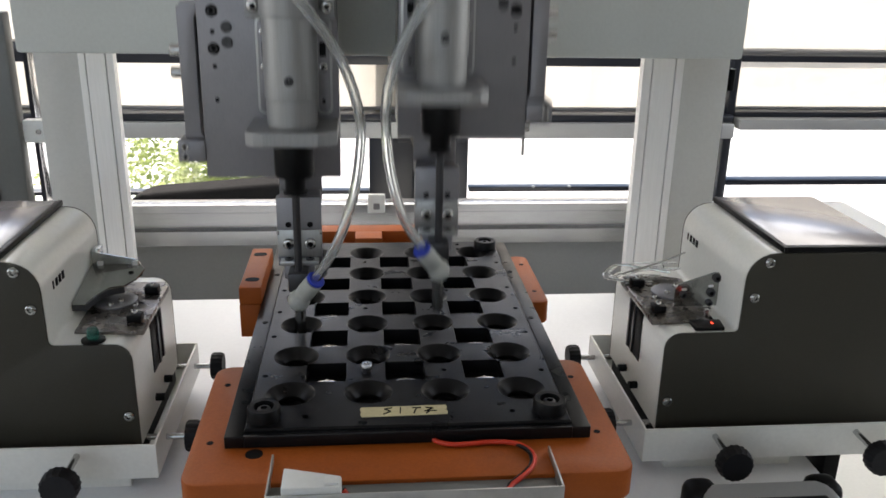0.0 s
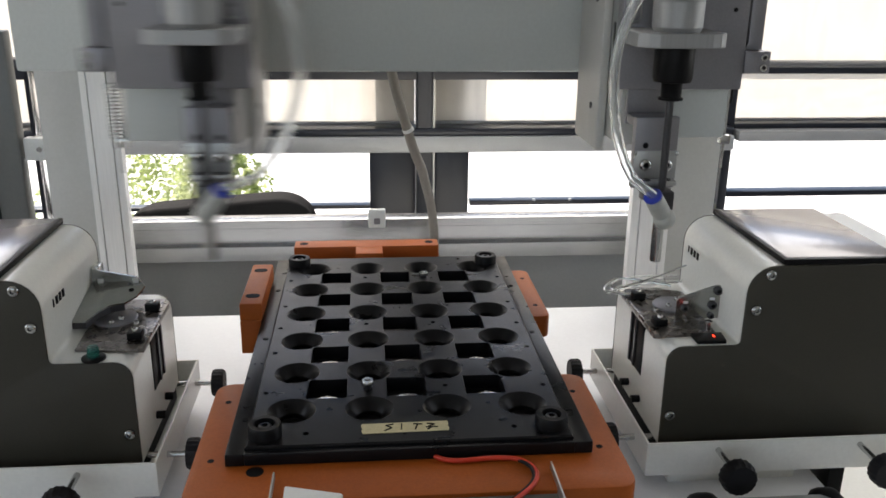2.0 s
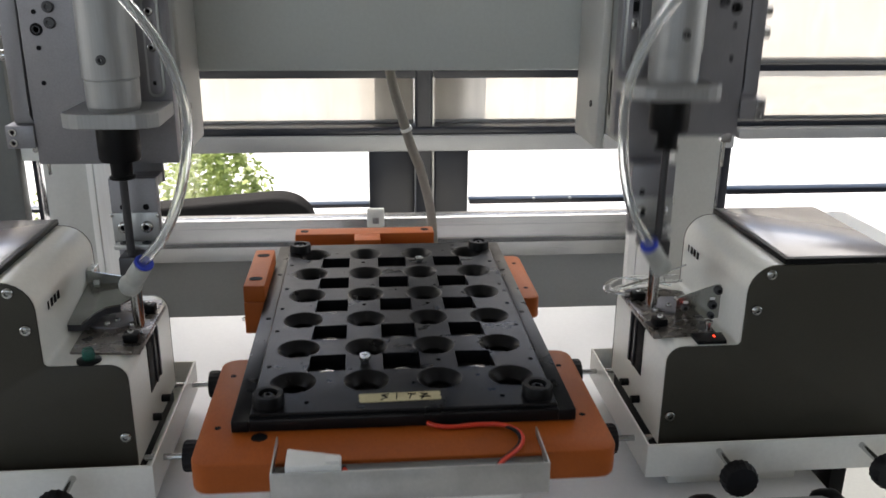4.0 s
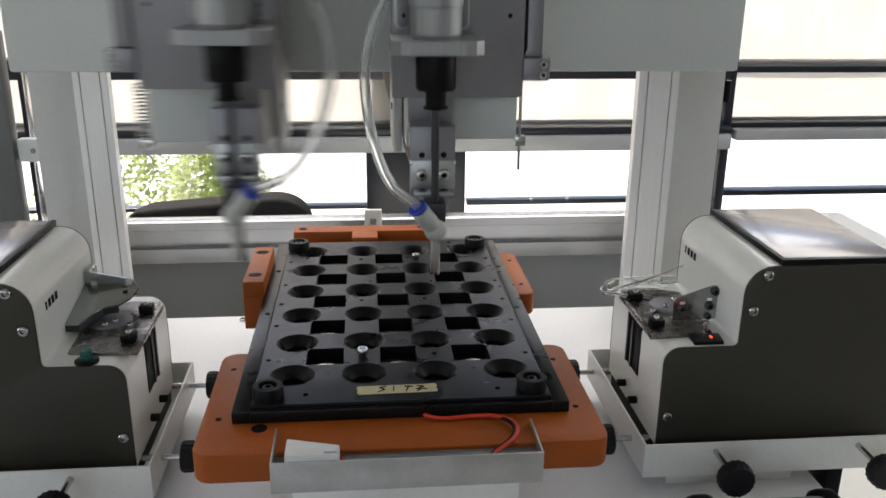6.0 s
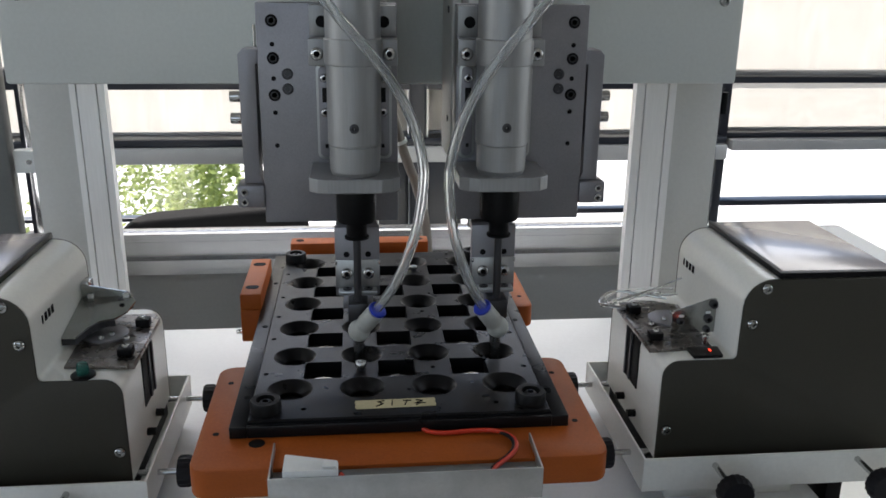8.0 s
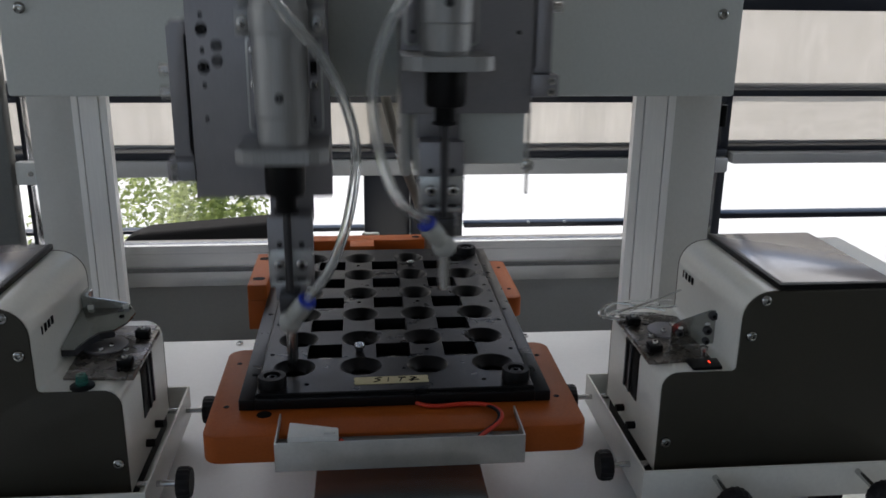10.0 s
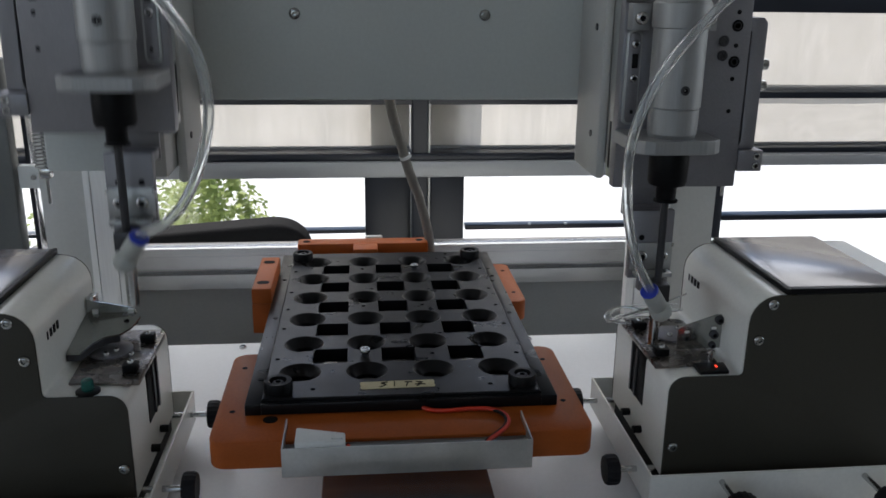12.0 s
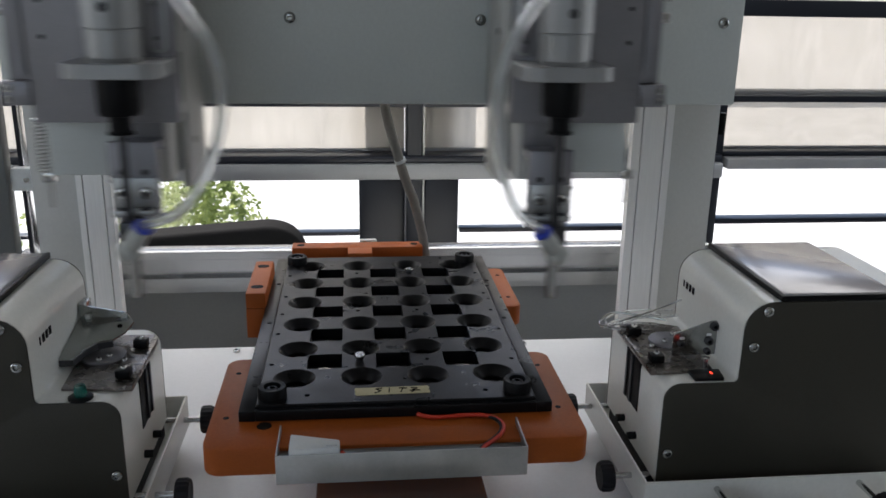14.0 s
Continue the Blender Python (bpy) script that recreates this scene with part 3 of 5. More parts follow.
    for x, y in ((0.024, -0.018), (0.036, -0.004), (0.030, -0.025), (0.012, -0.022)):
        socket_screw("disc_screw", (sx * x, y, 0.1672 if x > 0.02 else 0.165), 0.0024, "z", STEEL, f, 0.0025)
    if sx > 0:
        pts = [(0.0215, 0.1655), (0.0215, 0.182), (0.0225, 0.1840), (0.0245, 0.1852), (0.0525, 0.1945), (0.0562, 0.1945), (0.0570, 0.193), (0.0570, 0.166)]
        part("guard", m(prism(pts, "y", -0.042, -0.0405)), POLISHED, f, "bright steel guard plate", 15)
        for x, z, r in ((0.028, 0.176, 0.0030), (0.051, 0.1775, 0.0036), (0.0545, 0.190, 0.0036), (0.0505, 0.1685, 0.0028)):
            socket_screw("guard_screw", (x, -0.042, z), r, "y", DARK_STEEL, f, 0.0026)
        for x, z in ((0.0285, 0.1805), (0.0505, 0.1832)):
            part("guard_slot", prism(rounded_rect(x - 0.0022, x + 0.0022, z - 0.0011, z + 0.0011, 0.001), "y", -0.0424, -0.0421), NYLON, f, "pale slot in the guard")
        part("guard_foot", box(0.0575, 0.0605, -0.044, -0.036, 0.184, 0.193, 0.0006), STEEL, f, "bright bent foot of the guard")
        part("post", lathe([(0.0022, 0), (0.0022, 0.006), (0.0032, 0.0062), (0.0032, 0.0085), (0.0001, 0.009)], (0.040, -0.064, 0.1650), seg=16), STEEL, f, "small bright post")
        display = part("display", m(prism([(0.024, -0.069), (0.049, -0.069), (0.047, -0.0850), (0.024, -0.0850)], "z", 0.1632, 0.1662, 0.0008)), BLACK, f, "black counter display")
        part("digit", m(box(0.0390, 0.0402, -0.0785, -0.0750, 0.1663, 0.1667, 0)), LED, display, "red lit digit")
        part("wire_loop", hose([(0.052, 0.028, 0.172), (0.03, 0.034, 0.169), (0.0, 0.034, 0.166), (-0.012, 0.03, 0.163), (-0.016, 0.024, 0.164), (-0.004, 0.018, 0.170), (0.018, 0.02, 0.175), (0.035, 0.026, 0.174)], 0.0012, seg=8), TUBE, f, "thin clear looped tube")
        part("wire_loop", hose([(0.055, 0.030, 0.186), (0.03, 0.030, 0.176), (0.004, 0.028, 0.169), (-0.010, 0.022, 0.165), (-0.006, 0.014, 0.166), (0.014, 0.012, 0.1655)], 0.0008, seg=8), STEEL, f, "thin steel wire loop")
        part("wire_loop", hose([(0.040, 0.022, 0.170), (0.02, 0.030, 0.1715), (-0.002, 0.038, 0.172), (-0.014, 0.034, 0.1685), (-0.018, 0.026, 0.166), (-0.012, 0.018, 0.1665), (0.004, 0.010, 0.1672), (0.020, 0.008, 0.1672)], 0.0010, seg=8), STEEL, f, "thin steel wire loop")
        part("wire_loop", hose([(0.050, 0.036, 0.174), (0.024, 0.040, 0.173), (0.002, 0.042, 0.170), (-0.010, 0.036, 0.1665), (-0.010, 0.026, 0.1660), (0.006, 0.022, 0.1685), (0.030, 0.018, 0.1690)], 0.0009, seg=8), TUBE, f, "thin clear looped tube")
    else:
        cover = [(0.0565, -0.034), (0.0565, 0.030), (0.022, 0.030), (0.012, 0.014), (0.015, -0.002), (0.022, -0.012), (0.033, -0.015), (0.040, -0.025), (0.046, -0.034)]
        part("guard", m(sloped(prism(cover, "z", 0.1742, 0.1755))), POLISHED, f, "curved bright steel guard", 15)
        part("guard_skirt", m(sloped(prism([(0.0565, -0.034), (0.0565, -0.031), (0.047, -0.031), (0.0415, -0.0235), (0.034, -0.0135), (0.0225, -0.0105), (0.022, -0.012), (0.033, -0.015), (0.040, -0.025), (0.046, -0.034)], "z", 0.1690, 0.1741))), DARK_STEEL, f, "dark guard skirt", 15)
        for x in (0.021, 0.049):
            part("bracket_tab", m(box(x - 0.0022, x + 0.0022, 0.0195, 0.0222, 0.1815, 0.1875, 0.0006)), NYLON, f, "pale nylon tab")
        socket_screw("guard_screw", (-0.023, 0.012, 0.1855), 0.0022, "z", DARK_STEEL, f, 0.001)
        pts = [(0.0205, 0.172), (0.0165, 0.174), (0.0165, 0.1835), (0.0180, 0.1865), (0.0205, 0.1882), (0.056, 0.1955), (0.056, 0.172)]
        part("bracket", m(prism(pts, "y", 0.022, 0.0235)), POLISHED, f, "bent steel bracket", 15)
        part("bracket_foot", m(box(0.050, 0.0560, 0.0225, 0.036, 0.165, 0.197, 0.0006)), STEEL, f)
        part("grommet", m(lathe([(0.0085, 0), (0.0085, 0.0014), (0.007, 0.0022), (0.0001, 0.0022)], (0.028, -0.080, 0.1632))), BLACK, f, "black button grommet")
        part("button", m(lathe([(0.0045, 0), (0.0042, 0.006), (0.0035, 0.008), (0.0001, 0.0085)], (0.028, -0.080, 0.1652))), GREEN, f, "dark green button")
    for y, z in ((-0.035, 0.091), (-0.004, 0.091)):
        part("stud", m(rod((0.0005, y, z), (-0.007, y, z), 0.0032, seg=12)), BLACK, f, "black clamping stud")

    # the pan
    p = thing("feeder_pan", "white folded sheet metal pan clamping the feeder", "pan", "feeder pans", (sx * x_nose, 0, 0))
    xa, xb, ya, yb, za, zb = -0.0145, 0.221, -0.1045, 0.067, 0.0615, 0.090
    part("bottom", m(box(xa + 0.002, xb - 0.002, ya + 0.002, yb - 0.002, za, za + 0.002, 0.0004)), WHITE, p)
    part("front_wall", m(box(xa, xb, ya, ya + 0.0019, za, zb, 0.0005)), WHITE, p)
    part("back_wall", m(box(xa, xb, yb - 0.0019, yb, za, zb, 0.0005)), WHITE, p)
    part("nose_wall", m(box(xa, xa + 0.0019, ya + 0.002, yb - 0.002, za, zb, 0.0005)), WHITE, p)
    part("tail_wall", m(box(xb - 0.0019, xb, ya + 0.002, yb - 0.002, za, zb, 0.0005)), WHITE, p)
    part("pad", m(box(0.002, 0.2, -0.083, 0.043, za + 0.002, z0, 0.001)), RUBBER, p, "dark rubber pad")
    part("spacer", m(box(0.01, 0.115, -0.09, 0.055, ZT, za, 0.001)), WHITE, p)
    part("leg", m(box(0.142, 0.155, -0.095, -0.065, -0.06, za - 0.0002, 0.001)), BLACK, p, "black support leg")
    for y, z in ((-0.072, 0.077), (0.045, 0.077)):
        thumb_screw(p, sx, (xa - 0.015, y, z), (-1, 0, 0))
    for x in (0.042, 0.157):
        thumb_screw(p, sx, (x, ya - 0.031, 0.0825), (0, -1, 0))
    return f


def thumb_screw(parent, sx, at, way):
    """A black fluted knob on a steel thread, its axis along way."""
    axis = "x" if way[0] else "y"
    s = way[0] + way[1]
    r, h = (0.0118, 0.011) if way[0] else (0.0130, 0.012)
    bm = bmesh.new()
    prof = [(r * 0.55, 0), (r * 0.92, 0.0005), (r, 0.002), (r, h - 0.0025), (r * 0.9, h), (0.0001, h)]
    lathe([(a, b * s) for a, b in prof], at, axis, 36, bm)
    for v in bm.verts:
        d = v.co - Vector(at)
        a = math.atan2(d.z, d.y if axis == "x" else d.x)
        k = 1 + 0.03 * math.cos(18 * a)
        if axis == "x":
            v.co = Vector((v.co.x, at[1] + d.y * k, at[2] + d.z * k))
        else:
            v.co = Vector((at[0] + d.x * k, v.co.y, at[2] + d.z * k))
    knob = part("knob", mirrored(bm, sx), RUBBER, parent, "black fluted knob")
    end = Vector(at) - Vector(way) * 0.034
    part("thread", mirrored(rod(Vector(at) + Vector(way) * 0.002, end, 0.0024, seg=12), sx), STEEL, knob, "steel thread")


# ---- the moving tray ----
P = 0.056
HOLES = [(x, -0.142 + P * k) for k in range(6) for x in (-0.079, -0.0265, 0.0265, 0.079)]
POCKETS = [((j - 1) * P, (i - 2) * P) for i in range(5) for j in range(3)]


def tray_plate():
    """The black top plate, with funnel holes and square pockets cut into it."""
    bm = bmesh.new()
    ztop, zbot, well = 0.150, 0.1392, 0.1212
    x0, x1, y0, y1 = -0.1045, 0.1045, -0.1865, 0.170
    top_edges, rims = [], []

    def loop(points, z):
        vs = [bm.verts.new((x, y, z)) for x, y in points]
        return vs

    def ring(vs):
        return [bm.edges.new((vs[i], vs[(i + 1) % len(vs)])) for i in range(len(vs))]

    def circle(cx, cy, r, n=28):
        return [(cx + r * math.cos(2 * math.pi * k / n), cy + r * math.sin(2 * math.pi * k / n)) for k in range(n)]

    def wall(a, b):
        for i in range(len(a)):
            j = (i + 1) % len(a)
            bm.faces.new((a[i], a[j], b[j], b[i]))

    outer = loop([(x0, y0), (x1, y0), (x1, y1), (x0, y1)], ztop - 0.001)
    inner = loop([(x0 + 0.001, y0 + 0.001), (x1 - 0.001, y0 + 0.001), (x1 - 0.001, y1 - 0.001), (x0 + 0.001, y1 - 0.001)], ztop)
    foot = loop([(x0, y0), (x1, y0), (x1, y1), (x0, y1)], zbot)
    top_edges += ring(inner)
    wall(outer, inner)
    wall(foot, outer)
    bm.faces.new(foot)
    for cx, cy in HOLES:
        rows = [loop(circle(cx, cy, r), z) for r, z in ((0.0167, ztop), (0.0160, ztop - 0.0004), (0.0148, ztop - 0.0015), (0.0133, ztop - 0.0031), (0.0117, ztop - 0.0050), (0.0102, ztop - 0.0070), (0.0098, ztop - 0.0076), (0.0096, ztop - 0.0095), (0.0096, well))]
        top_edges += ring(rows[0])
        for a, b in zip(rows, rows[1:]):
            wall(a, b)
        bm.faces.new(rows[-1])
    for cx, cy in POCKETS:
        h = 0.0142
        sq = [(cx - h, cy - h), (cx + h, cy - h), (cx + h, cy + h), (cx - h, cy + h)]
        a, b, c = loop(sq, ztop), loop([(cx + (x - cx) * 0.975, cy + (y - cy) * 0.975) for x, y in sq], ztop - 0.0006), loop([(cx + (x - cx) * 0.97, cy + (y - cy) * 0.97) for x, y in sq], well + 0.010)
        top_edges += ring(a)
        wall(a, b)
        wall(b, c)
        bm.faces.new(c)
    small = [(0.0280, -0.1125), (0.028, 0.001), (-0.028, 0.001), (-0.0285, 0.112), (0.066, 0.161), (-0.0675, -0.1725), (0.068, -0.1725)]
    small += [(s * 0.0985, y) for s in (-1, 1) for y in (-0.116, -0.0515, -0.004, 0.043, 0.107)]
    for cx, cy in small:
        a, b = loop(circle(cx, cy, 0.0021, 12), ztop), loop(circle(cx, cy, 0.0020, 12), ztop - 0.006)
        top_edges += ring(a)
        wall(a, b)
        bm.faces.new(b)
    bmesh.ops.triangle_fill(bm, use_beauty=True, use_dissolve=False, edges=top_edges)
    bmesh.ops.recalc_face_normals(bm, faces=bm.faces[:])
    return bm


def tray():
    t = thing("product_tray", "black jig tray with funnel holes on an orange base", "tray")
    part("plate", tray_plate(), TRAY, t, "black plate with funnel holes and square pockets", 22)
    for x0, x1, y0, y1 in ((-0.1165, -0.1046, -0.1905, 0.174), (0.1046, 0.1165, -0.1905, 0.174), (-0.1046, 0.1046, -0.1905, -0.1866), (-0.1046, 0.1046, 0.1701, 0.174)):
        part("plate_rim", box(x0, x1, y0, y1, 0.1390, 0.1475, 0.0006), TRAY, t, "black lower rim")
    for x in (-0.109, 0.109):
        for y in (-0.148, -0.019, 0.088):
            part("edge_pin", rod((x, y, 0.1474), (x, y, 0.1479), 0.0022, seg=12), INK_AND_HOLES, t)
    for x in (-0.0932, 0.0925):
        for y in (-0.1725, 0.149):
            b = part("corner_button", lathe([(0.0108, 0), (0.0108, 0.0075), (0.0100, 0.0088), (0.0066, 0.0088), (0.006, 0.004), (0.0001, 0.004)], (x, y, 0.1498)), BLACK, t, "black corner button")
            socket_screw("button_screw", (x, y, 0.1538), 0.0046, "z", DARK_STEEL, b, 0.0036, "dark socket screw")
    # sprung pins in the pockets
    for cx, cy in POCKETS:
        pin = part("pocket_pin", lathe([(0.0020, 0), (0.0020, 0.0108), (0.0014, 0.0118), (0.0001, 0.0120)], (cx + 0.0005, cy - 0.006, 0.1350), seg=12), POLISHED, t, "small steel pin in the pocket")
        part("pin_arm", prism([(cx - 0.0085, cy - 0.0105), (cx + 0.0095, cy - 0.0105), (cx + 0.004, cy - 0.0072), (cx - 0.003, cy - 0.0072)], "z", 0.1462, 0.1476, 0.0003), STEEL, pin)
        part("pin_arm", rod((cx - 0.006, cy - 0.0095, 0.1312), (cx - 0.006, cy - 0.0095, 0.1463), 0.0009, seg=8), STEEL, pin)
        part("pin_arm", rod((cx + 0.007, cy - 0.0095, 0.1312), (cx + 0.007, cy - 0.0095, 0.1463), 0.0009, seg=8), STEEL, pin)
    tape = part("tape_label", tape_sheet(), TAPE, t, "hand-marked strip of masking tape")
    for x0, y0, x1, y1 in ((-0.011, -0.1655, -0.016, -0.167), (-0.016, -0.167, -0.012, -0.170), (-0.012, -0.170, -0.017, -0.1735), (-0.0055, -0.1655, -0.006, -0.1725), (0.002, -0.166, 0.008, -0.1665), (0.005, -0.166, 0.003, -0.173), (0.011, -0.166, 0.016, -0.167), (0.016, -0.167, 0.012, -0.1695), (0.010, -0.1705, 0.018, -0.1705), (0.014, -0.1705, 0.011, -0.1735)):
        part("ink_bar", rod((x0, y0, 0.1506), (x1, y1, 0.1506), 0.0005, seg=6), INK_AND_HOLES, tape)

    # orange base with its lugs
    pts = rounded_rect(-0.138, 0.1365, -0.2285, -0.078, 0.012)
    pts = pts[:6] + [(0.100, -0.078), (0.100, -0.183), (-0.100, -0.183), (-0.100, -0.078)] + pts[6:]
    base = part("base_block", prism(pts, "z", 0.1175, 0.1388, 0.0016), ORANGE, t, "orange base block with rounded corners")
    # black discs on the surface stand for the shade in the holes
    for x, y in ((-0.1265, -0.183), (-0.1265, -0.107), (0.123, -0.183), (0.123, -0.107)):
        part("bolt_hole", rod((x, y, 0.1384), (x, y, 0.1390), 0.0022, seg=14), INK_AND_HOLES, base, "dark bolt hole")
    part("bolt_hole", rod((-0.0975, -0.197, 0.1384), (-0.0975, -0.197, 0.1390), 0.0055, seg=18), INK_AND_HOLES, base, "wide dark bolt hole")
    core = box(-0.112, -0.100, -0.0785, 0.19, 0.1178, 0.1388, 0.001)
    box(0.100, 0.112, -0.0785, 0.19, 0.1178, 0.1388, 0.001, core)
    box(-0.100, 0.100, -0.183, 0.19, 0.1175, 0.1205, 0, core)
    part("base_core", core, ORANGE, t, "orange base core")
    lug = part("lug", prism(rounded_rect(0.1125, 0.1365, 0.034, 0.155, 0.008), "z", 0.1175, 0.1388, 0.0015), ORANGE, t, "orange side lug")
    for y in (0.060, 0.130):
        # black disc for the hole's dark inside
        part("bolt_hole", rod((0.1275, y, 0.1384), (0.1275, y, 0.1390), 0.0022, seg=14), INK_AND_HOLES, lug)
    lug = part("lug", box(-0.1345, -0.1155, 0.018, 0.118, 0.1478, 0.1635, 0.0015), ORANGE, t, "raised orange side lug with slots")
    part("lug_foot", box(-0.1345, -0.1170, 0.018, 0.118, 0.1175, 0.1477, 0.001), ORANGE, lug)
    for y in (0.036, 0.100):
        # flat black shape for the shade in the slot
        part("slot", prism(rounded_rect(-0.1310, -0.1190, y - 0.0045, y + 0.0045, 0.004), "z", 0.163, 0.1638), INK_AND_HOLES, lug, "dark fixing slot")
    bar = part("back_bar", box(-0.103, 0.050, 0.203, 0.225, 0.1302, 0.1515, 0.0015), ORANGE, t, "orange rear stop bar")
    part("boss", box(-0.038, -0.010, 0.1800, 0.2035, 0.1302, 0.1513, 0.001), ORANGE, bar)
    part("bar_foot", box(-0.103, 0.050, 0.190, 0.225, 0.1178, 0.1301, 0.001), ORANGE, bar)
    for x in (-0.093, 0.040):
        # black disc for the shade down the hole
        part("bolt_hole", rod((x, 0.214, 0.151), (x, 0.214, 0.1517), 0.0045, seg=16), INK_AND_HOLES, bar)

    # folded sheet holder at the front, with the connector and its wires
    h = part("wire_holder", box(-0.0855, 0.0865, -0.2490, -0.2478, 0.1222, 0.1440, 0.0003), SHEET, t, "folded aluminium wire holder")
    # the sheet floor gets a dark colour in place of the shade behind the wall
    part("holder_floor", box(-0.0855, 0.0865, -0.2478, -0.2290, 0.1352, 0.1364, 0.0003), DOOR_AND_SHADE, h, "holder floor coloured dark for the shade inside")
    for x in (-0.0855, 0.0853):
        pts = [(-0.2478, 0.1440), (-0.2060, 0.1440), (-0.2060, 0.1391), (-0.2290, 0.1391), (-0.2290, 0.1352), (-0.2478, 0.1352)]
        part("holder_cheek", prism(pts, "x", x, x + 0.0012, 0.0002), SHEET, h)
    conn = part("connector", prism([(-0.0765, -0.2265), (-0.0425, -0.2365), (-0.0425, -0.2475), (-0.0765, -0.2475)], "z", 0.1392, 0.1482, 0.0012), NYLON, t, "white plastic wire connector")
    part("connector_tab", box(-0.052, -0.044, -0.246, -0.239, 0.1483, 0.1497, 0.0004), NYLON, conn)
    for r, off, mat, label in ((0.0016, 0.0, RED, "red wire"), (0.0014, 0.0016, BLACK, "black wire")):
        pts = [(0.012, -0.186, 0.1405), (0.0185, -0.1935, 0.1408), (0.0300, -0.1965 + off * 0.7, 0.1408 - off * 0.1), (0.0500, -0.1950 + off * 0.7, 0.1410 - off * 0.1), (0.0655 - off * 0.5, -0.1980 + off * 0.4, 0.1415 - off * 0.1), (0.0745 - off, -0.2095, 0.142), (0.0725 - off, -0.2235, 0.1415), (0.0590 - off, -0.2370, 0.1395), (0.045, -0.2452 + off * 0.5, 0.1382), (-0.02, -0.2458 + off * 0.5, 0.1380), (-0.036, -0.2450 + off * 0.5, 0.1386), (-0.0415, -0.2420 + off, 0.1415)]
        part("wire", hose(pts, r), mat, t, label)
    return t


def rounded_rect(x0, x1, y0, y1, r, n=5):
    out = []
    for cx, cy, a in ((x1 - r, y1 - r, 0), (x0 + r, y1 - r, 90), (x0 + r, y0 + r, 180), (x1 - r, y0 + r, 270)):
        out += [(cx + r * math.cos(radians(a + 90 * k / n)), cy + r * math.sin(radians(a + 90 * k / n))) for k in range(n + 1)]
    return out


def tape_sheet():
    pts = [(-0.0315, -0.1640), (-0.0322, -0.1670), (-0.0312, -0.1700), (-0.0320, -0.1730), (-0.0308, -0.1762), (0.0247, -0.1748), (0.0253, -0.1720), (0.0244, -0.169), (0.0252, -0.166), (0.0245, -0.1630)]
    return prism(pts, "z", 0.1502, 0.1505)


def stage():
    s = thing("linear_stage", "grey linear stage under the tray", "stage")
    part("rail_bed", box(-0.06, 0.06, -0.17, 0.262, ZT, 0.105, 0.002), ALU_RAIL, s, "aluminium stage bed")
    cover = part("end_cover", box(-0.0745, 0.0745, -0.178, -0.1705, ZT, 0.113, 0.001), WHITE, s, "white end cover")
    return s


def screw_thing(x, y, z, r, h, name, label):
    s = thing(name, label, "screw", "loose screws", (x, y, z))
    part("head", lathe([(r, h * 0.45), (r * 1.02, h * 0.5), (r * 1.02, h * 0.9), (r * 0.9, h), (r * 0.55, h), (r * 0.45, h * 0.75), (0.0001, h * 0.72)], (0, 0, 0), seg=20), STEEL, s)
    part("shank", rod((0, 0, 0), (0, 0, h * 0.46), r * 0.72, seg=16), DARK_STEEL, s)
    return s


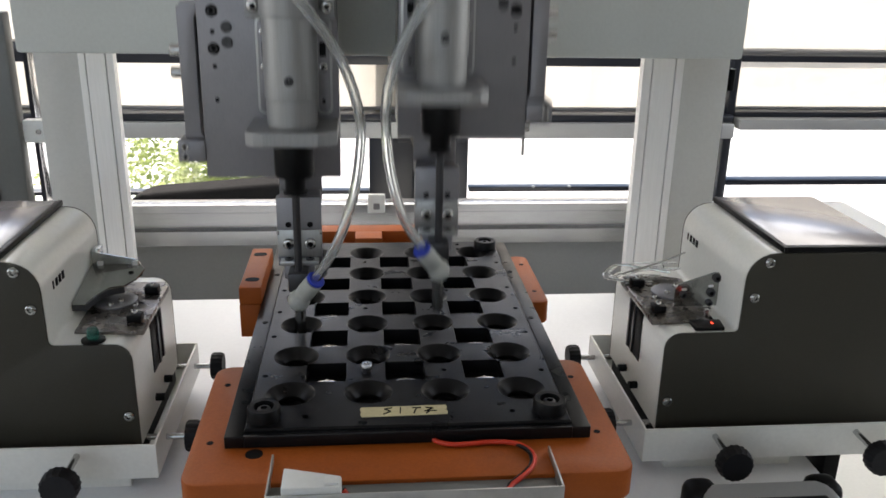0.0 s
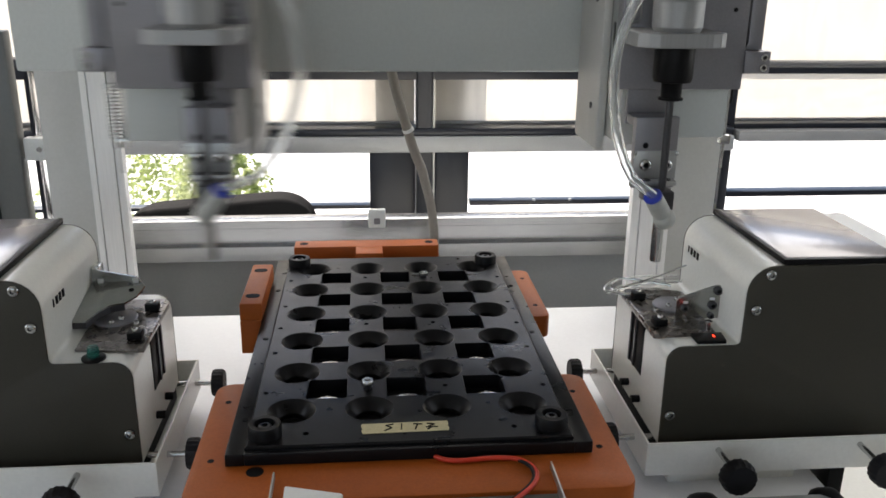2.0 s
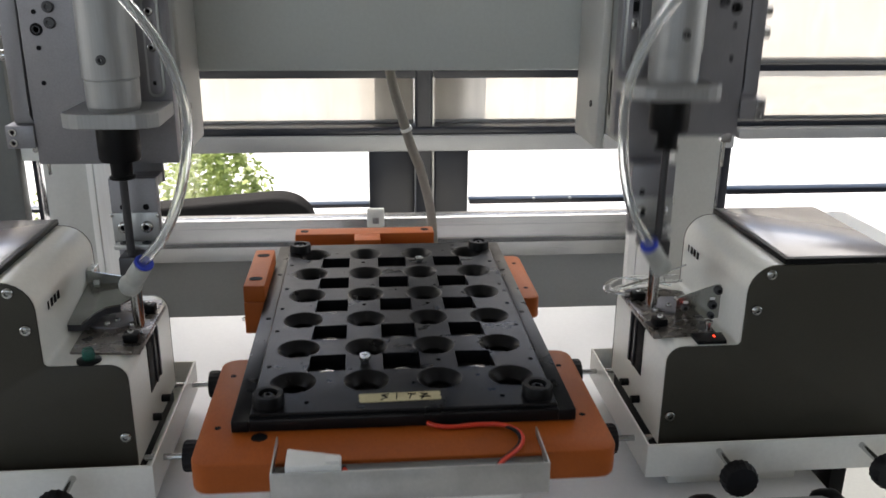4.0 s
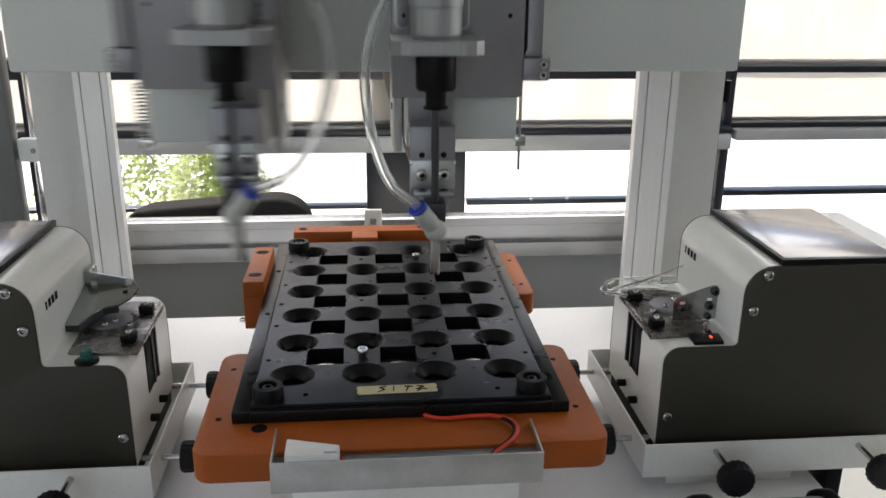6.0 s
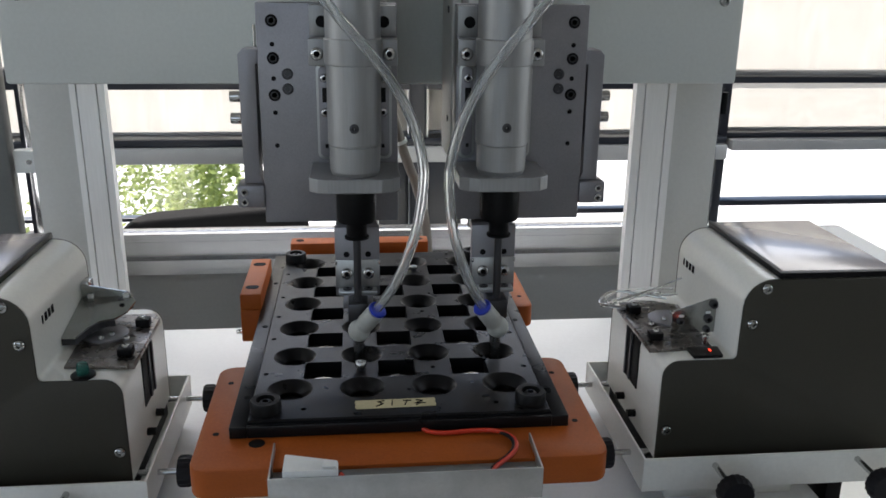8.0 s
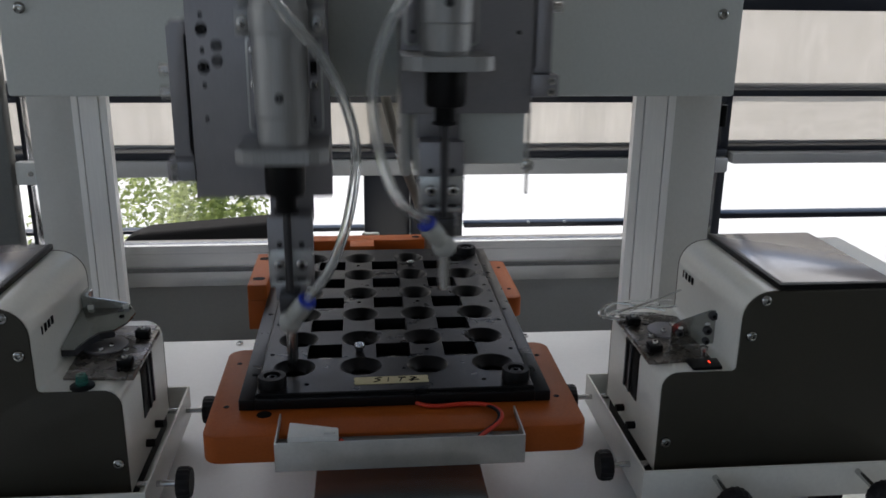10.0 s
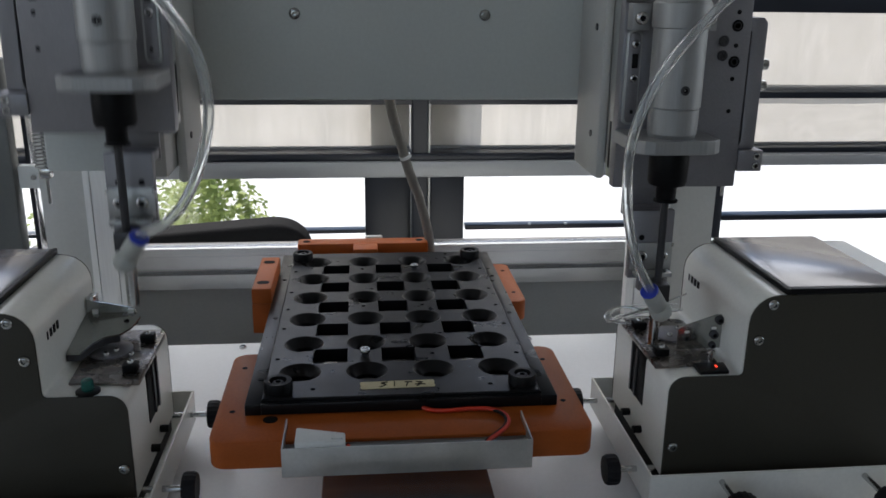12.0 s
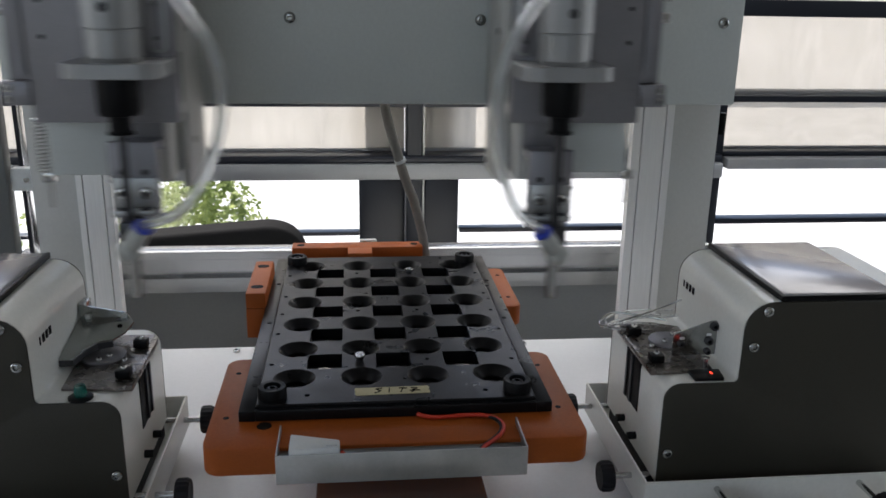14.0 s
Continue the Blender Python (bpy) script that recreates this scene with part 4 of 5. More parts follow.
# ---- screwdriving heads ----
def head(sx):
    """A head on the gantry. x is measured from the bit's axis, positive towards the other head for sx > 0."""
    c = thing("screwdriving_head", "grey aluminium screwdriving head riding on the gantry beam", "machine head", "screwdriving heads", ((-0.0285 if sx > 0 else 0.078), 0, 0))
    Y = -0.032

    def m(bm):
        return mirrored(bm, sx)

    # what rides sideways only
    part("carriage_box", m(box(-0.072, -0.018, 0.030, 0.128, 0.300, 0.50, 0.002)), GREY, c, "grey carriage cover")
    part("carriage_plate", m(box(-0.017, 0.0185, 0.032, 0.118, 0.294, 0.50, 0.0015)), COLUMN, c, "grey carriage plate")
    part("inner_cover", m(box(0.019, 0.0275, 0.070, 0.148, 0.281, 0.52, 0.003)), COLUMN, c, "grey inner side cover")
    for z in (0.318, 0.41):
        part("cover_screw", m(rod((0.0285, 0.092, z), (0.0270, 0.092, z), 0.003, seg=12)), DARK_STEEL, c)
    part("runner", m(box(-0.05, 0.018, 0.1285, 0.1495, 0.36, 0.48, 0.001)), DARK_STEEL, c, "dark linear runner")
    if sx > 0:
        spring = []
        for k in range(15 * 8 + 1):
            a = 2 * math.pi * k / 8
            spring.append((-0.0785 + 0.0060 * math.cos(a), 0.040 + 0.0060 * math.sin(a), 0.345 - 0.044 * k / 120))
        part("spring", hose(spring, 0.0006, steps=1, seg=6), STEEL, c, "coil return spring")
    part("spring_stop", m(box(-0.081, -0.0725, 0.036, 0.044, 0.293, 0.301, 0.0008)), STEEL, c)
    part("spring_pin", m(rod((-0.0765, 0.040, 0.272), (-0.0765, 0.040, 0.40), 0.0013, seg=10)), STEEL, c, "thin steel pin")

    # what also rides up and down
    s = part("slide_plate", m(slide_plate(0.0330 if sx > 0 else 0.0305)), PLATE, c, "grey anodised slide plate with bolt holes")
    xs = 0.0325 if sx > 0 else 0.0300
    part("slide_strip", m(box(xs - 0.011, xs, 0.0188, 0.0315, 0.254, 0.41, 0.001)), ALU, s, "pale guide strip behind the plate")
    part("strip_slot", m(box(xs - 0.0004, xs + 0.0004, 0.0225, 0.0275, 0.262, 0.300, 0.0002)), BLACK, s)
    for z in (0.3652, 0.3540):
        part("plate_screw", m(lathe([(0.0042, 0), (0.0042, -0.0012), (0.0036, -0.0018), (0.0022, -0.0018), (0.002, -0.0002), (0.0001, -0.0002)], (-0.0497, 0.006, z), "y", 16)), DARK_STEEL, s)
    part("side_arm", m(prism([(-0.0865, 0.280), (-0.0865, 0.379), (-0.083, 0.383), (-0.0715, 0.383), (-0.0715, 0.372), (-0.0735, 0.372), (-0.0745, 0.286), (-0.0715, 0.280)], "y", 0.010, 0.034, 0.001)), PLATE, s, "grey side arm")
    foot = part("arm_foot", m(box(-0.092, -0.071, 0.004, 0.030, 0.262, 0.2795, 0.0012)), PLATE, s)
    for z in (0.2665, 0.2745):
        part("foot_screw", m(lathe([(0.003, 0), (0.003, -0.001), (0.0016, -0.001), (0.0014, 0), (0.0001, 0)], (-0.0865, 0.004, z), "y", 14)), STEEL, s)
    for z in (0.346, 0.329):
        part("stop_pin", m(rod((-0.096, 0.024, z), (-0.086, 0.024, z), 0.0044, seg=20, bev=0.0006)), STEEL, s, "knurled steel stop pin")
    # driver body
    part("driver_body", m(lathe([(0.0168, 0.2965), (0.0183, 0.3005), (0.0186, 0.3185), (0.0182, 0.3190), (0.0182, 0.3196), (0.0194, 0.3202), (0.0194, 0.3760), (0.0196, 0.40), (0.0196, 0.50), (0.019, 0.502)], (0, Y, 0), seg=56)), DRIVER, s, "satin aluminium driver body", 18)
    # two rows of worn print round the body, as plain bars
    for z, n in ((0.4335, 4), (0.4255, 5)):
        for k in range(n):
            a = radians(14 * (k - (n - 1) / 2))
            bar = box(-0.0014, 0.0014, -0.0198, -0.0194, z - 0.0020, z + 0.0020, 0)
            bmesh.ops.transform(bar, matrix=Matrix.Translation((0, Y, 0)) @ Matrix.Rotation(a, 4, "Z"), verts=bar.verts[:])
            part("print_bar", m(bar), PLATE, s, "faint grey print")
    part("clamp_sleeve", m(lathe([(0.0198, 0.3764), (0.0206, 0.3770), (0.0208, 0.3790), (0.0208, 0.3940), (0.0203, 0.3948), (0.0197, 0.3950)], (0, Y, 0), seg=56)), DRIVER, s, "wide clamp sleeve", 18)
    socket_screw("body_screw", (-sx * 0.0002, Y - 0.0190, 0.3335), 0.0034, "y", DARK_STEEL, s, 0.0014)
    for k in (-1, 1):
        a, b = sorted((k * 0.0190, k * 0.0322))
        part("clamp_ear", m(box(a, b, -0.020, -0.0068, 0.3740, 0.3930, 0.0006)), DRIVER, s)
        socket_screw("clamp_screw", (sx * k * 0.0260, -0.020, 0.3826), 0.0047, "y", STEEL, s, 0.0042, "bright socket cap screw")
        a, b = sorted((k * 0.0170, k * 0.0315))
        part("clamp_block", m(box(a, b, -0.0080, 0.0057, 0.3945, 0.4160, 0.0006)), DRIVER, s)
        # no hole is cut: a black disc stands for its shade
        part("block_hole", mirrored(lathe([(0.0043, 0), (0.0042, -0.0004), (0.0001, -0.0004)], (k * 0.0225, -0.0080, 0.4043), "y", 18), sx), INK_AND_HOLES, s, "counterbored hole")
        part("guide_frame", m(prism(rounded_rect(k * 0.0222 - 0.0062, k * 0.0222 + 0.0062, 0.3005, 0.3735, 0.005), "y", 0.0030, 0.0058, 0.0005)), ALU, s, "raised guide frame")
        part("guide_inlay", m(prism(rounded_rect(k * 0.0222 - 0.0044, k * 0.0222 + 0.0044, 0.3025, 0.3715, 0.004), "y", 0.0014, 0.0029, 0.0004)), PLATE, s, "guide inlay")
        part("rail_slot", m(box(k * 0.0215 - 0.0024, k * 0.0215 + 0.0024, 0.0008, 0.0016, 0.3445, 0.3555, 0.0003)), BLACK, s, "dark slot")
        part("rail_slot", m(box(k * 0.0215 - 0.0012, k * 0.0215 + 0.0012, 0.0008, 0.0016, 0.3095, 0.3125, 0.0003)), BLACK, s, "dark hole")
        for z in (0.3370, 0.3627):
            socket_screw("rail_screw", (sx * k * 0.0220, 0.0014, z), 0.0033, "y", STEEL, s, 0.0030)
    flange = [(-0.0335, 0.0058), (-0.0335, -0.044), (-0.0325, -0.0455), (-0.027, -0.0512), (-0.020, -0.0535), (0.019, -0.0535), (0.026, -0.0512), (0.0315, -0.0455), (0.0325, -0.044), (0.0325, 0.0058)]
    part("flange", m(prism(flange, "z", 0.2866, 0.2972, 0.0008)), DRIVER, s, "aluminium driver flange", 15)
    part("chuck", m(lathe([(0.0146, 0.2862), (0.0148, 0.2855), (0.0148, 0.2635), (0.0138, 0.2608), (0.0085, 0.2600), (0.0078, 0.2592), (0.0076, 0.2492), (0.0092, 0.2487), (0.0092, 0.2472), (0.0070, 0.2465)], (0, Y, 0), seg=36)), BLACK, s, "black bit chuck")
    part("bit", m(rod((0, Y, 0.2520), (0, Y, 0.150), 0.0030, seg=14)), DARK_STEEL, s, "dark steel driver bit")
    # sprung nozzle on its bracket; these pieces float on the slide together
    floating = []

    def sprung(ob):
        floating.append(ob)

    sprung(part("nozzle_bracket", m(box(-0.0175, 0.0175, -0.010, -0.002, 0.192, 0.2488, 0.0006)), PLATE, s, "aluminium nozzle bracket"))
    sprung(part("bracket_top", m(box(-0.0165, 0.0165, -0.0022, 0.0192, 0.2400, 0.2475, 0.001)), PLATE, s))
    sprung(part("bracket_stem", m(box(-0.0172, 0.0172, 0.0193, 0.0235, 0.2385, 0.2900, 0.0006)), PLATE, s, "grey plate behind the slide"))
    sprung(part("nozzle_clamp", m(box(-0.0172, 0.0172, -0.0118, -0.0102, 0.2000, 0.2225, 0.0005)), ALU, s, "thin bright clamp plate"))
    sprung(part("clamp_ledge", m(box(-0.0150, 0.0150, -0.0225, -0.0119, 0.1965, 0.2000, 0.0006)), ALU, s, "bent ledge of the clamp"))
    sprung(part("clamp_block", m(box(-0.0118, 0.0118, -0.0215, -0.0125, 0.1850, 0.1964, 0.0008)), PLATE, s, "small clamp block"))
    for k in (-1, 1):
        sprung(socket_screw("bracket_screw", (sx * k * 0.0085, -0.0118, 0.2115), 0.0047, "y", STEEL, s, 0.0036))
        sprung(socket_screw("ledge_screw", (sx * k * 0.0082, -0.0172, 0.2000), 0.0036, "z", DARK_STEEL, s, 0.0012))
        # black disc painted for the shade in the dowel hole
        sprung(part("bracket_hole", m(lathe([(0.0024, 0), (0.0023, -0.0003), (0.0001, -0.0003)], (k * 0.0085, -0.0100, 0.2265), "y", 14)), INK_AND_HOLES, s, "dark dowel hole"))
        sprung(part("lock_tab", m(box(k * 0.0168 - 0.0010, k * 0.0168 + 0.0010, -0.0130, -0.0117, 0.219, 0.2222, 0.0004)), STEEL, s))
    sprung(part("nozzle_block", m(box(-0.0078, 0.0078, -0.040, -0.0205, 0.1810, 0.1960, 0.0012)), DARK_STEEL, s, "dark nozzle block"))
    sprung(part("nozzle", m(lathe([(0.0044, 0.181), (0.0044, 0.1405), (0.0040, 0.1375), (0.0030, 0.1372)], (0, Y, 0), seg=24)), STEEL, s, "steel suction nozzle"))
    a, b = Vector((0.0005, Y - 0.013, 0.1765)), Vector((0.0132, Y - 0.0215, 0.1950))
    d = (b - a).normalized()
    bm = rod(a, a.lerp(b, 0.42), 0.0066)
    rod(a.lerp(b, 0.36), b, 0.0073, 0.0070, bev=0.0009, bm=bm)
    t = bmesh.new()
    bmesh.ops.create_uvsphere(t, u_segments=24, v_segments=14, radius=0.0086)
    bmesh.ops.transform(t, matrix=Matrix.Translation(a), verts=t.verts[:])
    merge(bm, t)
    rod((0, Y - 0.004, 0.1765), a, 0.0066, bm=bm)
    sprung(part("elbow_fitting", m(bm), FITTING, s, "grey push-in elbow fitting"))
    collar = lathe([(0.0056, 0), (0.0056, 0.0010), (0.0070, 0.0013), (0.0072, 0.0030), (0.0066, 0.0038), (0.0050, 0.0040)], (0, 0, 0), seg=24)
    bmesh.ops.transform(collar, matrix=Matrix.Translation(b) @ d.to_track_quat("Z", "Y").to_matrix().to_4x4(), verts=collar.verts[:])
    sprung(part("collar", m(collar), BLUE, s, "blue release collar"))
    tube = bmesh.new()
    n = 16
    for r, way in ((0.0038, 1), (0.0025, -1)):
        lo, hi = [[tube.verts.new((r * math.cos(2 * math.pi * k / n), r * math.sin(2 * math.pi * k / n), z)) for k in range(n)] for z in (0, STEP * 1.01)]
        for k in range(n):
            tube.faces.new((lo[k], lo[(k + 1) % n], hi[(k + 1) % n], hi[k])[::way])
    first = part("tube_piece", tube, TUBE, s, "piece of a clear bent air tube")
    pieces = [first]
    for k in range(PIECES - 1):
        p = new("tube_piece", first.data)
        p.parent = s
        pieces.append(tagged(p, "piece of a clear bent air tube"))
    return c, s, pieces, floating


STEP, PIECES = 0.0125, 25
TUBE_LOW = [(0.0152, -0.0552, 0.1925), (0.0285, -0.060, 0.217), (0.0415, -0.0605, 0.252), (0.0475, -0.0605, 0.287), (0.0478, -0.0605, 0.312), (0.0400, -0.0605, 0.341), (0.0260, -0.0605, 0.368), (0.0072, -0.0605, 0.392), (-0.0112, -0.060, 0.413), (-0.030, -0.058, 0.440), (-0.042, -0.05, 0.48), (-0.045, -0.04, 0.52)]
TUBE_HIGH = [(0.0152, -0.0552, 0.1925), (0.040, -0.060, 0.201), (0.056, -0.0605, 0.218), (0.067, -0.0605, 0.240), (0.0735, -0.0605, 0.264), (0.0738, -0.0605, 0.287), (0.069, -0.0605, 0.309), (0.057, -0.0605, 0.330), (0.043, -0.060, 0.348), (0.026, -0.058, 0.372), (0.012, -0.05, 0.405), (0.004, -0.04, 0.45)]


def float_of(sx, x, z):
    """How far the sprung nozzle hangs below its pressed place on the slide."""
    hang = 0.0115 if sx > 0 else 0.019
    touch = 0.325 if abs(x) > 0.19 else 0.2835 + hang
    return min(0.0, max(-hang, touch - hang - z))


def tube_poses(sx, lift, sag):
    """The poses of the tube's pieces on the slide: the free tube bulges as the slide goes up."""
    w = (max(0.0, lift) / 0.096) ** 1.4 * (1.0 if sx > 0 else 0.78)
    # the tube on the other head leans further over its feeder
    lean = 0.0 if sx > 0 else 0.005 + 0.020 * min(1.0, max(0.0, lift) / 0.03)
    bends = [Vector(a).lerp(Vector(b), w) for a, b in zip(TUBE_LOW, TUBE_HIGH)]
    slack = 0.0 if sx > 0 else 0.005
    line = smooth_line([p + Vector((-lean * min(1.2, k / 8.5) ** 1.3 - slack * math.sin(math.pi * min(1.0, k / 8)) - (0.001 if k == 0 else 0), 0, (sag + 0.0055) * max(0.0, 1 - k / 4))) for k, p in enumerate(bends)], 10)
    knots, i, at = [line[0]], 0, 0.0
    for _ in range(PIECES):
        need = STEP
        p = knots[-1]
        while i + 1 < len(line) and (line[i + 1] - p).length < need:
            need -= (line[i + 1] - p).length
            i += 1
            p = line[i]
        d = (line[i + 1] - p).normalized() if i + 1 < len(line) else (knots[-1] - knots[-2]).normalized()
        knots.append(p + d * need)
    out = []
    for a, b in zip(knots, knots[1:]):
        d = Vector((sx * (b - a).x, (b - a).y, (b - a).z))
        out.append(Matrix.Translation((sx * a.x, a.y, a.z)) @ Vector((0, 0, 1)).rotation_difference(d).to_matrix().to_4x4())
    return out


def slide_plate(inner):
    bm = box(-0.0712, inner, 0.006, 0.0185, 0.2492, 0.417, 0.001)
    return bm


def plate_holes(sx, s):
    # the holes are black discs on the plate, coloured like deep shade
    for z in (0.4040, 0.3768, 0.3493):
        part("bolt_hole", mirrored(lathe([(0.0046, 0), (0.0044, -0.0004), (0.0001, -0.0004)], (-0.0598, 0.006, z), "y", 18), sx), INK_AND_HOLES, s, "counterbored bolt hole")
        part("sunk_screw", mirrored(lathe([(0.0030, 0), (0.0028, -0.0003), (0.0022, -0.0003), (0.0020, 0)], (-0.0598, 0.0055, z), "y", 14), sx), DARK_STEEL, s, "screw sunk in the hole")
    for x, z in ((-0.0600, 0.3870), (-0.0600, 0.3617), (-0.0598, 0.3361), (-0.0596, 0.3108)):
        part("dowel_hole", mirrored(lathe([(0.0018, 0), (0.0017, -0.0004), (0.0001, -0.0004)], (x, 0.006, z), "y", 12), sx), INK_AND_HOLES, s, "small dowel hole")


def control_box():
    b = thing("control_pendant", "grey control pendant with black corner bumpers on the table edge", "pendant", at=(0.252, -0.218, ZT))
    part("body", box(-0.050, 0.050, -0.055, 0.055, 0.0, 0.040, 0.010, seg=4), PANEL, b, "grey pendant case")
    part("screen", box(-0.036, 0.036, -0.05, 0.030, 0.0395, 0.0412, 0.001), BLACK, b, "dark glossy screen")
    for x in (-0.045, 0.045):
        for y in (-0.05, 0.05):
            part("bumper", box(x - 0.012, x + 0.012, y - 0.012, y + 0.012, 0.002, 0.040, 0.008, seg=3), BLACK, b, "black rubber bumper")


room()
window_wall()
outdoors()
frame_of_machine()
gantry()
chair()
feeder(1)
feeder(-1)
stage()
TRAY_THING = tray()
SCREW_A = screw_thing(-0.0275, -0.1130, 0.150, 0.0042, 0.0066, "loose_screw", "small steel screw standing upright on the tray")
SCREW_B = screw_thing(0.0275, 0.110, 0.150, 0.0042, 0.0052, "loose_screw", "small steel screw standing upright on the tray")
HEAD_L, SLIDE_L, TUBE_L, FLOAT_L = head(1)
HEAD_R, SLIDE_R, TUBE_R, FLOAT_R = head(-1)
plate_holes(1, SLIDE_L)
plate_holes(-1, SLIDE_R)
control_box()


# ---- motion ----
def motions():
    # left head: seconds, x of the bit's axis, height of the chuck
    left = [
        (0.0, -0.0795, 0.295), (0.1, -0.0795, 0.283), (0.5, -0.0795, 0.282), (0.6, -0.0795, 0.313), (0.7, -0.0795, 0.362), (0.8, -0.0815, 0.378), (0.9, -0.106, 0.378), (1.0, -0.151, 0.378),
        (1.1, -0.194, 0.378), (1.2, -0.200, 0.371), (1.3, -0.200, 0.338), (1.4, -0.200, 0.322), (1.6, -0.200, 0.321), (1.7, -0.200, 0.351), (1.8, -0.200, 0.376), (1.9, -0.187, 0.378),
        (2.0, -0.144, 0.378), (2.1, -0.078, 0.378), (2.2, -0.040, 0.378), (2.3, -0.0295, 0.371), (2.4, -0.0285, 0.334), (2.5, -0.0285, 0.294), (2.6, -0.0285, 0.284), (2.7, -0.0285, 0.282),
        (3.05, -0.0285, 0.282), (3.1, -0.0285, 0.293), (3.2, -0.0285, 0.341), (3.3, -0.030, 0.374), (3.4, -0.055, 0.378), (3.5, -0.112, 0.378), (3.6, -0.172, 0.378), (3.7, -0.198, 0.376),
        (3.8, -0.200, 0.350), (3.9, -0.200, 0.325), (4.0, -0.200, 0.321), (4.15, -0.200, 0.321), (4.25, -0.200, 0.351), (4.35, -0.199, 0.376), (4.45, -0.176, 0.378), (4.55, -0.132, 0.378),
        (4.65, -0.094, 0.378), (4.75, -0.0810, 0.374), (4.85, -0.0795, 0.340), (4.95, -0.0795, 0.297), (5.05, -0.0795, 0.283), (5.3, -0.0795, 0.282), (5.5, -0.0795, 0.282), (5.6, -0.0795, 0.296),
        (5.7, -0.0795, 0.340), (5.8, -0.0797, 0.373), (5.9, -0.086, 0.378), (6.0, -0.119, 0.378), (6.1, -0.176, 0.378), (6.2, -0.199, 0.376), (6.3, -0.200, 0.354), (6.4, -0.200, 0.327),
        (6.5, -0.200, 0.321), (6.6, -0.200, 0.321), (6.7, -0.200, 0.329), (6.8, -0.200, 0.360), (6.9, -0.199, 0.377), (7.0, -0.173, 0.378), (7.1, -0.117, 0.378), (7.2, -0.058, 0.378),
        (7.3, -0.0305, 0.377), (7.4, -0.0285, 0.357), (7.5, -0.0285, 0.313), (7.6, -0.0285, 0.288), (7.7, -0.0285, 0.283), (8.15, -0.0285, 0.283), (8.2, -0.0285, 0.289), (8.3, -0.0285, 0.332),
        (8.4, -0.0290, 0.371), (8.5, -0.045, 0.378), (8.6, -0.098, 0.378), (8.7, -0.162, 0.378), (8.8, -0.196, 0.377), (8.9, -0.200, 0.354), (9.0, -0.200, 0.326), (9.1, -0.200, 0.321),
        (9.25, -0.200, 0.321), (9.35, -0.200, 0.350), (9.45, -0.199, 0.376), (9.55, -0.177, 0.378), (9.65, -0.133, 0.378), (9.75, -0.095, 0.378), (9.85, -0.0810, 0.374), (9.95, -0.0795, 0.340),
        (10.05, -0.0795, 0.297), (10.15, -0.0795, 0.284), (10.3, -0.0795, 0.283), (10.7, -0.0795, 0.283), (10.8, -0.0795, 0.303), (10.9, -0.0795, 0.351), (11.0, -0.0797, 0.374), (11.1, -0.093, 0.378),
        (11.2, -0.133, 0.378), (11.3, -0.186, 0.378), (11.4, -0.199, 0.374), (11.5, -0.200, 0.349), (11.6, -0.200, 0.324), (11.7, -0.200, 0.321), (11.85, -0.200, 0.321), (11.9, -0.200, 0.330),
        (12.0, -0.200, 0.367), (12.1, -0.198, 0.377), (12.2, -0.158, 0.378), (12.3, -0.096, 0.378), (12.4, -0.044, 0.378), (12.5, -0.0288, 0.376), (12.6, -0.0285, 0.352), (12.7, -0.0285, 0.304),
        (12.8, -0.0285, 0.286), (12.9, -0.0285, 0.284), (13.3, -0.0285, 0.283), (13.4, -0.0285, 0.298), (13.5, -0.0285, 0.345), (13.6, -0.0287, 0.373), (13.7, -0.037, 0.378), (13.8, -0.082, 0.378),
        (13.9, -0.146, 0.378), (14.0, -0.192, 0.378)]
